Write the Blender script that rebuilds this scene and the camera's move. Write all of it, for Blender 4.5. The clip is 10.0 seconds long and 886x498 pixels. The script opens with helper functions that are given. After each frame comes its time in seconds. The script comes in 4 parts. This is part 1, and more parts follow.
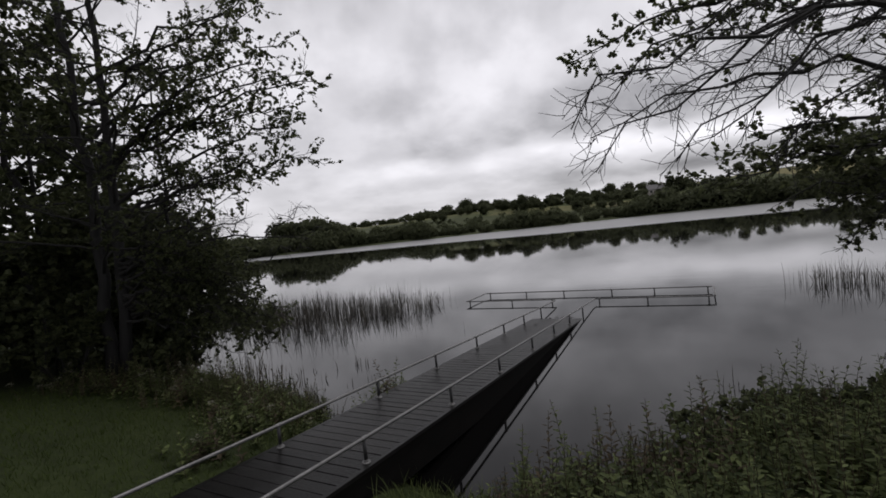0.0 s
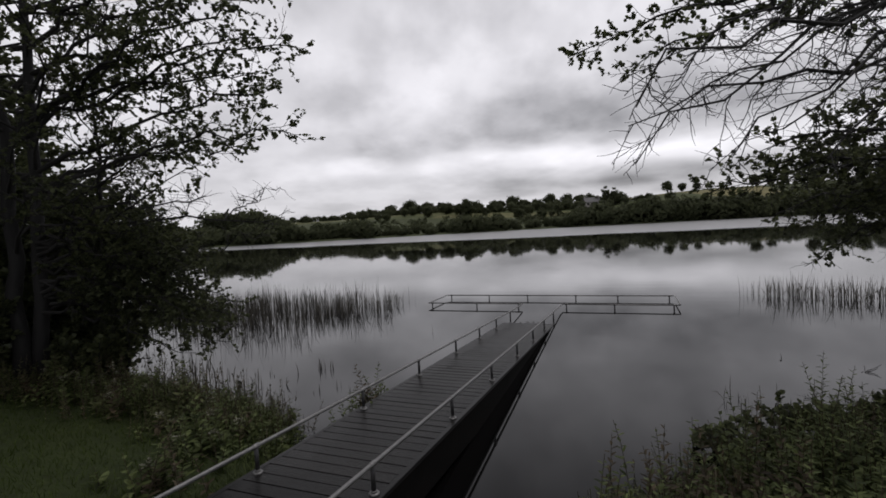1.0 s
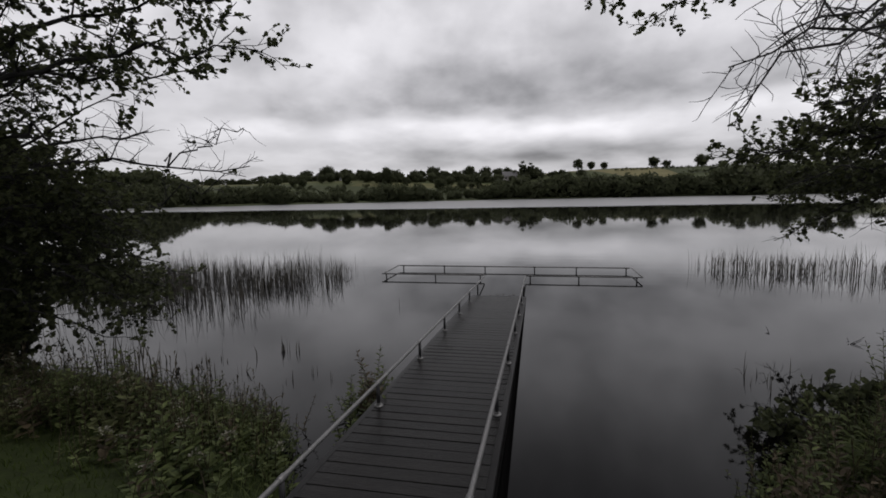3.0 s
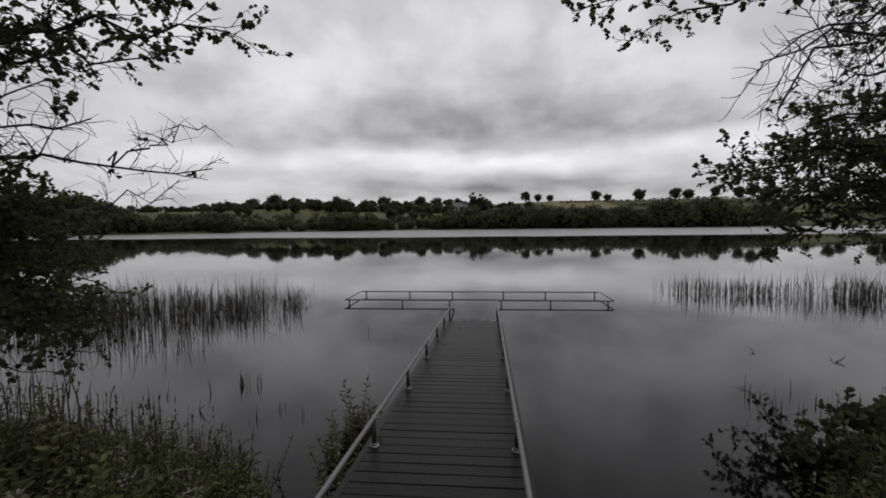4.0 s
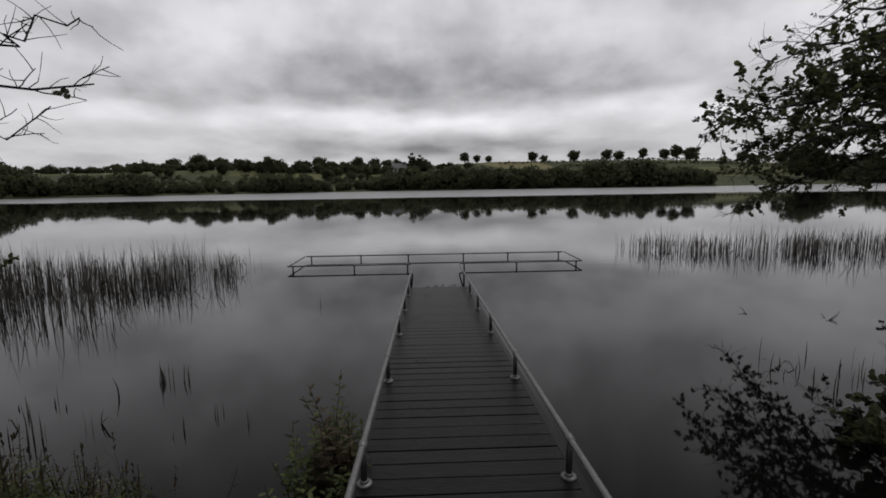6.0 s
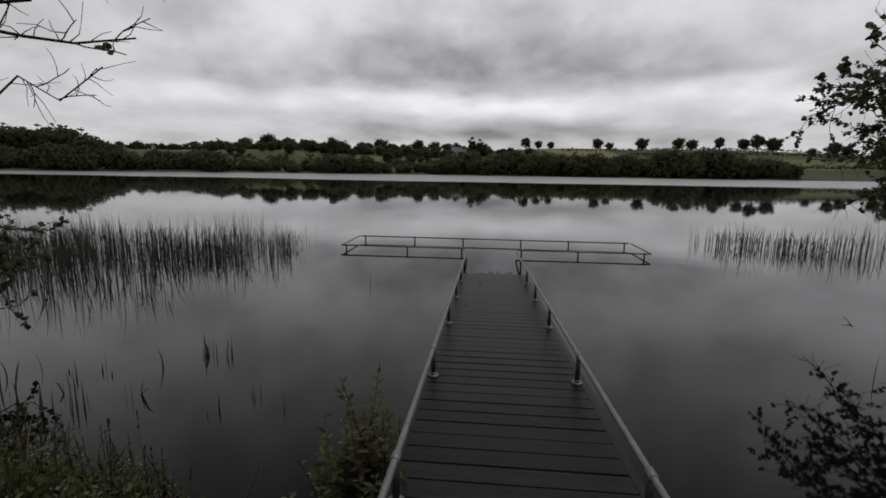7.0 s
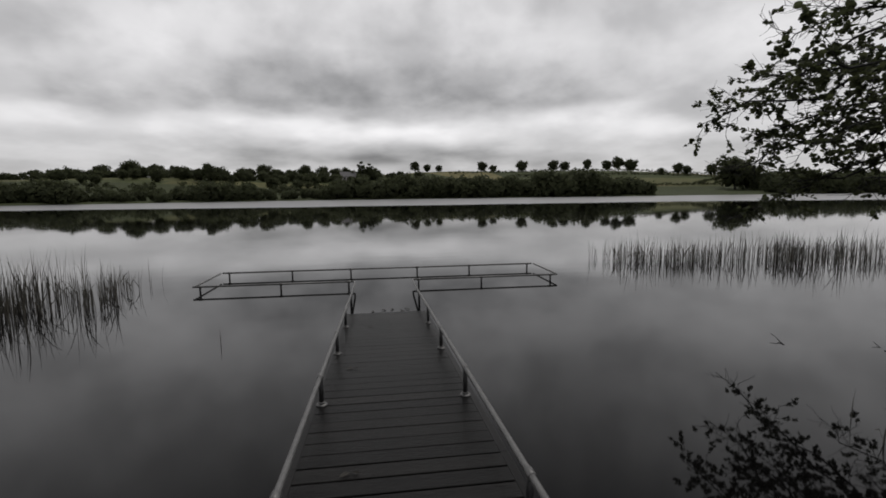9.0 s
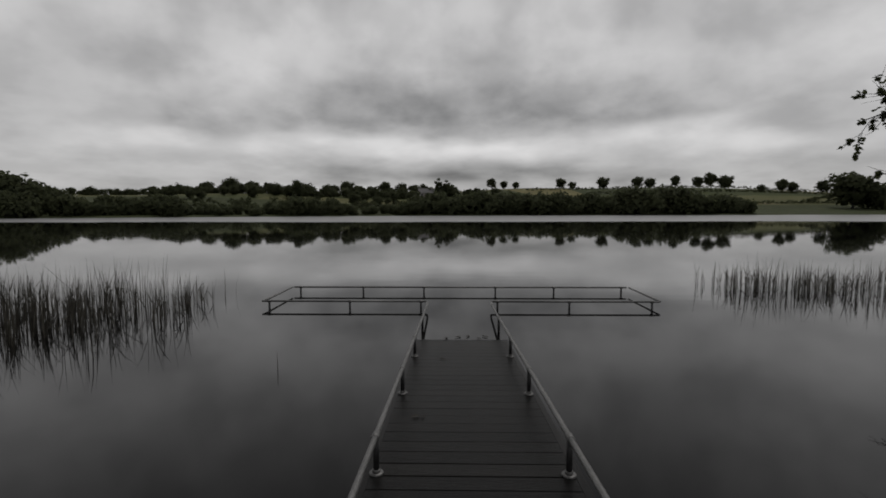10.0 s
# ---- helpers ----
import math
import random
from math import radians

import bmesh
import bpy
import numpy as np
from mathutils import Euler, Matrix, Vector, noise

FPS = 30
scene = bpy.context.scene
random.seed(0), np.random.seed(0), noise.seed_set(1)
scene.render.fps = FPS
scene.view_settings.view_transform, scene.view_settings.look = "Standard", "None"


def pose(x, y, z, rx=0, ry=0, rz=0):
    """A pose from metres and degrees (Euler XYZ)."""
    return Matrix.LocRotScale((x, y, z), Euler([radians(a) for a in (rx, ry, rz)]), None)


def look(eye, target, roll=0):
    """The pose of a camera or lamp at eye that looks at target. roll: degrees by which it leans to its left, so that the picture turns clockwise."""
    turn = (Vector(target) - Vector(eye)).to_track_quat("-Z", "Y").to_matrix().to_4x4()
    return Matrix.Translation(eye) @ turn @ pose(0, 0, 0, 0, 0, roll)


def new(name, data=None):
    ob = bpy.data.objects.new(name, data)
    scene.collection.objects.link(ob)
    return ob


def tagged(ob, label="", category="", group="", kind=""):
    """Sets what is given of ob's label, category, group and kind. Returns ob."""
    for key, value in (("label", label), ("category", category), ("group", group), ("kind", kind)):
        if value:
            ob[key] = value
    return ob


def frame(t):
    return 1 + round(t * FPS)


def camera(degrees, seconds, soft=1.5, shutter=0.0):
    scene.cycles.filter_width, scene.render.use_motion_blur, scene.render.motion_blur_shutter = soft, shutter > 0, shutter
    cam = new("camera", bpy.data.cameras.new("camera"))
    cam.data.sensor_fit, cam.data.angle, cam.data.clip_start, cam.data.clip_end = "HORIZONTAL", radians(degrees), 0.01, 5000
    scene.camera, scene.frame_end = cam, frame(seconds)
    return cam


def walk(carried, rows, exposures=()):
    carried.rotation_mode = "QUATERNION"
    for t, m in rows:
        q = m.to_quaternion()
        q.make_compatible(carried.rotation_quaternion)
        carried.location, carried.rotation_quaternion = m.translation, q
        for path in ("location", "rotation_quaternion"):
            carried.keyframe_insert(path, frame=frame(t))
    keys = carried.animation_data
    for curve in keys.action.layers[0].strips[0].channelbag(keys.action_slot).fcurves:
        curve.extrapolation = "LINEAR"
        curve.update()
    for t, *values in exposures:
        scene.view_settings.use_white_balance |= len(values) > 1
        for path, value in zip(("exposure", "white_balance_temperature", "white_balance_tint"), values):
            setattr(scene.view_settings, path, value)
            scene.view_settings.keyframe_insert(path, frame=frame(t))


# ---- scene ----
cam = camera(86.7, 10.0, soft=1.7, shutter=0.15)
PATH = [
    (0, (3.351, -3.669, 2.575), (2.386, -1.919, 2.49), -6.3),
    (0.5, (2.86, -3.572, 2.554), (1.994, -1.772, 2.455), -4.1),
    (1, (2.366, -3.377, 2.501), (1.629, -1.52, 2.403), -3.2),
    (1.5, (1.923, -3.26, 2.476), (1.274, -1.374, 2.33), -4.3),
    (2, (1.511, -3.157, 2.426), (0.994, -1.238, 2.197), -3.8),
    (2.2, (1.383, -3.061, 2.438), (0.889, -1.139, 2.19), -3.5),
    (3.3, (0.734, -2.687, 2.348), (0.379, -0.729, 2.142), -0.4),
    (3.5, (0.616, -2.637, 2.253), (0.303, -0.669, 2.088), -0.3),
    (4, (0.34, -2.288, 2.174), (0.149, -0.3, 2.062), -0.6),
    (4.5, (0.118, -1.941, 2.097), (0.054, 0.055, 1.986), -1.4),
    (5, (-0.025, -1.627, 2.057), (0.038, 0.367, 1.92), -1.4),
    (5.2, (-0.094, -1.489, 2.043), (0.001, 0.502, 1.882), -1.0),
    (6.3, (-0.191, -0.97, 2.002), (-0.162, 1.008, 1.71), -0.4),
    (6.5, (-0.177, -0.864, 1.969), (-0.198, 1.114, 1.677), 0.3),
    (7, (-0.192, -0.668, 1.936), (-0.362, 1.296, 1.597), 0.9),
    (7.5, (-0.093, -0.363, 1.938), (0.078, 1.604, 1.621), 1.4),
    (8, (-0.015, -0.041, 1.932), (0.372, 1.899, 1.641), 2.1),
    (8.5, (-0.05, 0.367, 1.905), (0.318, 2.315, 1.64), 1.3),
    (9, (-0.098, 0.861, 1.82), (0.176, 2.828, 1.581), -0.6),
    (9.5, (-0.081, 1.328, 1.802), (0.081, 3.312, 1.609), -0.0),
    (10, (-0.111, 1.761, 1.747), (-0.153, 3.754, 1.58), -0.1),
]
walk(cam, [(t, look(eye, target, roll)) for t, eye, target, roll in PATH], [(0, 0.3, 6350, 14.5), (2.2, 0.24, 6370, 14), (4.5, 0.1, 6400, 13), (8, 0.07, 6450, 11.5), (9, 0.11, 6500, 11), (10, -0.26, 6550, 10)])

# ---- world, sun, exposure ----
scene.view_settings.exposure = 0.0


def sky_world():
    """Closed cloud cover over a clear-sky base, with soft darker and lighter cloud banks."""
    w = bpy.data.worlds.new("overcast_sky")
    w.use_nodes = True
    scene.world = w
    nt = w.node_tree
    nt.nodes.clear()
    N, L = nt.nodes.new, nt.links.new

    def math_(op, a, b=None, c=None):
        n = N("ShaderNodeMath")
        n.operation = op
        for i, v in enumerate((a, b, c)):
            if v is None:
                continue
            if isinstance(v, (int, float)):
                n.inputs[i].default_value = v
            else:
                L(v, n.inputs[i])
        return n.outputs[0]

    tc = N("ShaderNodeTexCoord")
    sep = N("ShaderNodeSeparateXYZ")
    L(tc.outputs["Generated"], sep.inputs[0])
    x, y, z = sep.outputs
    az0 = math_("ARCTAN2", x, y)
    el0 = math_("ARCSINE", z)
    rise = math_("LOGARITHM", math_("ADD", math_("MAXIMUM", el0, 0.0), 0.09), 2.71828)
    com = N("ShaderNodeCombineXYZ")
    L(math_("MULTIPLY", az0, 1.0), com.inputs[0]), L(math_("MULTIPLY", rise, 0.5), com.inputs[1])

    def fbm(scale, detail, rough, dist, offset):
        m = N("ShaderNodeMapping")
        m.inputs["Location"].default_value = offset
        L(com.outputs[0], m.inputs["Vector"])
        n = N("ShaderNodeTexNoise")
        n.inputs["Scale"].default_value, n.inputs["Detail"].default_value = scale, detail
        n.inputs["Roughness"].default_value, n.inputs["Distortion"].default_value = rough, dist
        L(m.outputs[0], n.inputs["Vector"])
        return n.outputs[0]

    def swell(v, low, high):
        m = N("ShaderNodeMapRange")
        m.interpolation_type = "SMOOTHSTEP"
        m.inputs["From Min"].default_value, m.inputs["From Max"].default_value = low, high
        m.inputs["To Min"].default_value, m.inputs["To Max"].default_value = -0.5, 0.5
        L(v, m.inputs[0])
        return m.outputs[0]

    big, fine, wisp = fbm(2.2, 3, 0.5, 0.0, (3.1, 1.7, 0)), fbm(5.2, 4, 0.46, 0.1, (7.3, 2.2, 0)), fbm(9.0, 4, 0.5, 0.0, (2.3, 8.2, 0))
    edge = fbm(8.0, 5, 0.52, 0.0, (4, 9, 0))
    warp = math_("MULTIPLY_ADD", fbm(6.0, 3, 0.5, 0.0, (1, 5, 0)), 10.0, -5.0)
    az = math_("ADD", math_("MULTIPLY", az0, 57.2958), warp)
    el = math_("MULTIPLY_ADD", warp, 0.25, math_("MULTIPLY", el0, 57.2958))
    value = math_("MULTIPLY_ADD", swell(big, 0.3, 0.7), 0.16, math_("MULTIPLY", swell(fine, 0.38, 0.62), 0.16))
    value = math_("MULTIPLY_ADD", swell(wisp, 0.34, 0.66), 0.16, value)
    # cloud banks: azimuth and height of the middle, half widths, strength
    for a, e, ra, re, amp in CLOUD_BANKS:
        da = math_("DIVIDE", math_("SUBTRACT", az, a), ra)
        dz = math_("SUBTRACT", el, e)
        up, down = (1.5, 0.6) if amp < 0 and e > 8 else (1.0, 1.0)  # dark clouds: a firm base, a soft top
        de = math_("ADD", math_("DIVIDE", math_("MAXIMUM", dz, 0.0), re * up), math_("DIVIDE", math_("MINIMUM", dz, 0.0), re * down))
        r2 = math_("ADD", math_("MULTIPLY", da, da), math_("MULTIPLY", de, de))
        r2 = math_("MAXIMUM", math_("ADD", r2, math_("MULTIPLY_ADD", edge, 2.0, -1.0)), 0.0)
        value = math_("MULTIPLY_ADD", math_("EXPONENT", math_("MULTIPLY", math_("POWER", r2, 1.6), -0.7)), amp, value)
    over = N("ShaderNodeMapRange")
    over.interpolation_type = "SMOOTHSTEP"
    over.inputs["From Min"].default_value, over.inputs["From Max"].default_value = 0.36, 0.66
    over.inputs["To Min"].default_value, over.inputs["To Max"].default_value = 1.0, 0.36
    L(z, over.inputs[0])
    bright = math_("MULTIPLY", math_("MAXIMUM", math_("MULTIPLY_ADD", value, 1.0, 1.0), 0.3), over.outputs[0])
    sky = N("ShaderNodeTexSky")
    sky.sky_type, sky.sun_disc = "NISHITA", False
    sky.sun_elevation, sky.sun_rotation = radians(66), radians(27)
    base = N("ShaderNodeMix")
    base.data_type = "RGBA"
    base.inputs[0].default_value = 0.97
    L(sky.outputs[0], base.inputs[6])
    col = N("ShaderNodeVectorMath")
    col.operation = "SCALE"
    col.inputs[0].default_value = CLOUD_COLOUR
    L(bright, col.inputs["Scale"])
    L(col.outputs[0], base.inputs[7])
    bg = N("ShaderNodeBackground")
    bg.inputs["Strength"].default_value = 0.1
    L(base.outputs[2], bg.inputs["Color"])
    out = N("ShaderNodeOutputWorld")
    L(bg.outputs[0], out.inputs["Surface"])


CLOUD_COLOUR = (6.05, 6.01, 6.03)
CLOUD_BANKS = [(0, 10.6, 17, 3.2, -0.42), (-7, 10.8, 9, 2.0, -0.1), (17, 10.6, 9, 1.9, -0.2), (1, 18, 14, 2.6, -0.12), (-27.5, 8.8, 4.0, 2.0, -0.28), (-20.5, 9.8, 3.4, 1.9, -0.22),
               (-40, 11.5, 11, 3.6, -0.2), (30, 11.5, 7, 2.0, -0.14), (39, 8.6, 7, 1.5, -0.14), (-24, 15, 3.0, 5.0, 0.2), (-16, 20, 5, 2.5, 0.1), (17, 17, 7, 2.5, 0.1), (38, 15, 7, 2.5, 0.14), (-43, 20, 10, 4, 0.12),
               (-9, 7.5, 20, 1.0, 0.22), (4, 6.7, 9, 0.8, 0.14), (-33, 7.2, 8, 1.0, 0.14), (23, 8.4, 6, 1.2, 0.2), (31, 7.0, 7, 0.9, 0.14),
               (-26, 3.4, 30, 1.6, -0.18), (-4, 4.6, 14, 1.1, -0.22), (12, 4.0, 12, 1.1, -0.16), (10, 8.2, 5, 0.9, -0.16), (32, 3.6, 20, 1.8, -0.18)]
sky_world()
sun = new("sun", bpy.data.lights.new("sun", "SUN"))
sun.data.energy, sun.data.angle, sun.data.color = 0.9, radians(30), (1.0, 0.98, 0.95)
sun.matrix_world = look((6, 12, 30), (0, 0, 0))


# ---- materials ----
def nodes_of(name):
    m = bpy.data.materials.new(name)
    m.use_nodes = True
    nt = m.node_tree
    return m, nt, nt.nodes["Principled BSDF"]


def noise_node(nt, scale, detail=4, rough=0.55, stretch=(1, 1, 1), coord="Object"):
    tc, mp, n = nt.nodes.new("ShaderNodeTexCoord"), nt.nodes.new("ShaderNodeMapping"), nt.nodes.new("ShaderNodeTexNoise")
    mp.inputs["Scale"].default_value = stretch
    nt.links.new(tc.outputs[coord], mp.inputs["Vector"])
    nt.links.new(mp.outputs[0], n.inputs["Vector"])
    n.inputs["Scale"].default_value, n.inputs["Detail"].default_value, n.inputs["Roughness"].default_value = scale, detail, rough
    return n.outputs[0]


def ramp(nt, fac, stops):
    r = nt.nodes.new("ShaderNodeValToRGB")
    while len(r.color_ramp.elements) < len(stops):
        r.color_ramp.elements.new(0.5)
    for e, (p, c) in zip(r.color_ramp.elements, stops):
        e.position, e.color = p, (*c, 1)
    nt.links.new(fac, r.inputs[0])
    return r.outputs[0]


def mix_rgb(nt, mode, fac, a, b):
    n = nt.nodes.new("ShaderNodeMix")
    n.data_type, n.blend_type = "RGBA", mode
    for i, v in ((0, fac), (6, a), (7, b)):
        if isinstance(v, (int, float)):
            n.inputs[i].default_value = v
        elif isinstance(v, tuple):
            n.inputs[i].default_value = (*v, 1)
        else:
            nt.links.new(v, n.inputs[i])
    return n.outputs[2]


def bump(nt, bsdf, height, strength, distance):
    b = nt.nodes.new("ShaderNodeBump")
    b.inputs["Strength"].default_value, b.inputs["Distance"].default_value = strength, distance
    nt.links.new(height, b.inputs["Height"])
    nt.links.new(b.outputs[0], bsdf.inputs["Normal"])


def surface(name, low, high, rough, scale, stretch=(1, 1, 1), metal=0.0, relief=0.0, dist=0.004, random_from="", spec=0.5, grain=6.0):
    """Two scales of colour variation, roughness that follows them, and a fine relief."""
    m, nt, b = nodes_of(name)
    coarse, fine = noise_node(nt, scale, 3, 0.5, stretch), noise_node(nt, scale * grain, 5, 0.6, stretch)
    both = mix_rgb(nt, "MIX", 0.5, coarse, fine)
    col = ramp(nt, both, [(0.3, low), (0.7, high)])
    if random_from:
        if random_from == "object":
            rnd = nt.nodes.new("ShaderNodeObjectInfo").outputs["Random"]
        else:
            rnd = nt.nodes.new("ShaderNodeNewGeometry").outputs["Random Per Island"]
        col = mix_rgb(nt, "MULTIPLY", 1.0, col, ramp(nt, rnd, [(0.0, (0.75, 0.75, 0.75)), (0.5, (0.97, 0.97, 0.95)), (1.0, (1.25, 1.22, 1.18))]))
    nt.links.new(col, b.inputs["Base Color"])
    rr = nt.nodes.new("ShaderNodeMapRange")
    rr.inputs["To Min"].default_value, rr.inputs["To Max"].default_value = rough * 0.75, min(1.0, rough * 1.25)
    nt.links.new(both, rr.inputs[0])
    nt.links.new(rr.outputs[0], b.inputs["Roughness"])
    b.inputs["Metallic"].default_value, b.inputs["Specular IOR Level"].default_value = metal, spec
    if relief:
        bump(nt, b, fine, relief, dist)
    return m


def water_material():
    """Still dark lake water, with a stretch ruffled by the wind under the far shore."""
    m, nt, b = nodes_of("lake_water")
    b.inputs["Base Color"].default_value = (0.004, 0.0038, 0.0038, 1)
    sep = nt.nodes.new("ShaderNodeSeparateXYZ")
    tc = nt.nodes.new("ShaderNodeTexCoord")
    nt.links.new(tc.outputs["Object"], sep.inputs[0])
    wob = noise_node(nt, 0.05, 3, 0.5, (0.35, 1, 1))
    add = nt.nodes.new("ShaderNodeMath")
    add.operation = "MULTIPLY_ADD"
    add.inputs[1].default_value = 24.0
    nt.links.new(wob, add.inputs[0])
    nt.links.new(sep.outputs[1], add.inputs[2])
    wind = nt.nodes.new("ShaderNodeMapRange")
    wind.interpolation_type = "SMOOTHSTEP"
    wind.inputs["From Min"].default_value, wind.inputs["From Max"].default_value = 77.0, 86.0
    nt.links.new(add.outputs[0], wind.inputs[0])
    rough = nt.nodes.new("ShaderNodeMapRange")
    rough.inputs["To Min"].default_value, rough.inputs["To Max"].default_value = 0.03, 0.36
    nt.links.new(wind.outputs[0], rough.inputs[0])
    nt.links.new(rough.outputs[0], b.inputs["Roughness"])
    ior = nt.nodes.new("ShaderNodeMapRange")
    ior.inputs["To Min"].default_value, ior.inputs["To Max"].default_value = 1.285, 4.0
    nt.links.new(wind.outputs[0], ior.inputs[0])
    nt.links.new(ior.outputs[0], b.inputs["IOR"])
    ripple = noise_node(nt, 1.3, 1, 0.5, (0.5, 1.3, 1))
    swell = noise_node(nt, 0.25, 2, 0.5, (0.4, 1.2, 1))
    bump(nt, b, mix_rgb(nt, "MIX", 0.6, ripple, swell), 0.03, 0.06)
    return m


def leaf_material(name, low, high, glow=0.25, gloss=0.25, top=1.5):
    m, nt, b = nodes_of(name)
    rnd = nt.nodes.new("ShaderNodeNewGeometry").outputs["Random Per Island"]
    col = ramp(nt, rnd, [(0.0, low), (0.75, high), (1.0, tuple(c * top for c in high))])
    col = mix_rgb(nt, "MULTIPLY", 0.6, col, ramp(nt, noise_node(nt, 1.1, 3), [(0.3, (0.6, 0.6, 0.6)), (0.7, (1.25, 1.2, 1.0))]))
    nt.links.new(col, b.inputs["Base Color"])
    b.inputs["Roughness"].default_value = 0.55
    b.inputs["Specular IOR Level"].default_value = gloss
    tr = nt.nodes.new("ShaderNodeBsdfTranslucent")
    nt.links.new(col, tr.inputs["Color"])
    mx = nt.nodes.new("ShaderNodeMixShader")
    mx.inputs[0].default_value = glow
    nt.links.new(b.outputs[0], mx.inputs[1])
    nt.links.new(tr.outputs[0], mx.inputs[2])
    nt.links.new(mx.outputs[0], nt.nodes["Material Output"].inputs["Surface"])
    return m


def ground_material():
    """Grass and bare earth near the shore; pastures and stubble on the far hills."""
    m, nt, b = nodes_of("ground")
    grass = ramp(nt, mix_rgb(nt, "MIX", 0.5, noise_node(nt, 0.8, 4), noise_node(nt, 14, 5)),
                 [(0.3, (0.014, 0.018, 0.007)), (0.55, (0.029, 0.040, 0.011)), (0.75, (0.047, 0.054, 0.018))])
    tc, mp = nt.nodes.new("ShaderNodeTexCoord"), nt.nodes.new("ShaderNodeMapping")
    mp.inputs["Scale"].default_value = (1 / 62, 1 / 48, 0)
    mp.inputs["Rotation"].default_value = (0, 0, 0.25)
    vo = nt.nodes.new("ShaderNodeTexVoronoi")
    vo.voronoi_dimensions = "2D"
    vo.inputs["Scale"].default_value = 1.0
    nt.links.new(tc.outputs["Object"], mp.inputs["Vector"])
    nt.links.new(mp.outputs[0], vo.inputs["Vector"])
    sepc = nt.nodes.new("ShaderNodeSeparateColor")
    nt.links.new(vo.outputs["Color"], sepc.inputs[0])
    field = ramp(nt, sepc.outputs[0], [(0.0, (0.055, 0.066, 0.028)), (0.3, (0.085, 0.098, 0.040)), (0.5, (0.20, 0.175, 0.085)), (0.7, (0.070, 0.082, 0.034)), (0.9, (0.17, 0.15, 0.075))])
    field = mix_rgb(nt, "MULTIPLY", 0.7, field, ramp(nt, noise_node(nt, 0.12, 6, 0.65), [(0.3, (0.65, 0.65, 0.6)), (0.7, (1.2, 1.2, 1.15))]))
    sep, far, upper = nt.nodes.new("ShaderNodeSeparateXYZ"), nt.nodes.new("ShaderNodeMapRange"), nt.nodes.new("ShaderNodeMapRange")
    nt.links.new(tc.outputs["Object"], sep.inputs[0])
    nt.links.new(sep.outputs[1], upper.inputs[0])
    upper.inputs["From Min"].default_value, upper.inputs["From Max"].default_value = 193, 199
    meadow = ramp(nt, noise_node(nt, 0.15, 5, 0.6), [(0.3, (0.045, 0.054, 0.024)), (0.7, (0.070, 0.080, 0.036))])
    field = mix_rgb(nt, "MIX", upper.outputs[0], meadow, field)
    nt.links.new(sep.outputs[1], far.inputs[0])
    far.inputs["From Min"].default_value, far.inputs["From Max"].default_value = 60, 90
    nt.links.new(mix_rgb(nt, "MIX", far.outputs[0], grass, field), b.inputs["Base Color"])
    b.inputs["Roughness"].default_value = 0.95
    b.inputs["Specular IOR Level"].default_value = 0.2
    bump(nt, b, noise_node(nt, 25, 5, 0.65), 0.7, 0.03)
    return m


M_WATER, M_GROUND = water_material(), ground_material()
M_BOARD = surface("wet_decking_board", (0.002, 0.0019, 0.0018), (0.022, 0.021, 0.0205), 0.34, 1.6, (1, 9, 9), 0, 0.8, 0.004, "object", 0.085, 7)
M_EDGE = surface("wet_edge_board", (0.002, 0.0019, 0.0018), (0.022, 0.021, 0.0205), 0.34, 1.6, (9, 1, 9), 0, 0.6, 0.003, "", 0.085, 7)
M_BEAM = surface("soaked_timber", (0.004, 0.0038, 0.0036), (0.013, 0.012, 0.011), 0.85, 2.2, (6, 1, 6), 0, 0.5, 0.004, "", 0.06)
M_RAIL = surface("galvanised_tube", (0.11, 0.11, 0.108), (0.24, 0.236, 0.232), 0.5, 7, (1, 1, 1), 0.65, 0.15, 0.001)
M_POST = surface("dark_weathered_steel", (0.025, 0.025, 0.027), (0.07, 0.068, 0.068), 0.5, 9, (1, 1, 1), 0.5, 0.2, 0.001)
M_FLANGE = surface("galvanised_flange", (0.10, 0.10, 0.098), (0.24, 0.235, 0.23), 0.5, 12, (1, 1, 1), 0.5, 0.2, 0.001)
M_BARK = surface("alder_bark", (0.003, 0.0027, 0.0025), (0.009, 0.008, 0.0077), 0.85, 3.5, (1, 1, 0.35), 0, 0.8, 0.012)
M_TWIG = surface("twig_bark", (0.006, 0.0055, 0.005), (0.019, 0.0175, 0.016), 0.8, 8, (1, 1, 1), 0, 0.3, 0.003)
# alder_leaf: colour raised above the leaf's own to carry veiling glare
M_LEAF = leaf_material("alder_leaf", (0.042, 0.050, 0.029), (0.100, 0.115, 0.058), 0.48, 0.2, 1.15)
# far_foliage: base colour lifted to include the haze over the lake
M_FAR = leaf_material("far_foliage", (0.072, 0.083, 0.050), (0.098, 0.112, 0.064), 0.5, 0.05, 1.05)
M_REED = leaf_material("reed", (0.036, 0.034, 0.031), (0.098, 0.092, 0.081), 0.35)
M_GRASS = leaf_material("grass_blade", (0.034, 0.050, 0.013), (0.064, 0.090, 0.023), 0.3, 0.1, 1.15)
M_WEED = leaf_material("weed_leaf", (0.040, 0.056, 0.022), (0.150, 0.182, 0.076), 0.48, 0.15, 1.4)
M_WEED_PALE = leaf_material("pale_weed_leaf", (0.060, 0.070, 0.032), (0.150, 0.162, 0.078), 0.45, 0.15, 1.3)
M_WEED_BROWN = leaf_material("browned_weed_leaf", (0.040, 0.032, 0.022), (0.115, 0.092, 0.062), 0.4, 0.15, 1.3)
M_DRY = leaf_material("dry_stalk", (0.032, 0.027, 0.017), (0.085, 0.070, 0.045), 0.15)
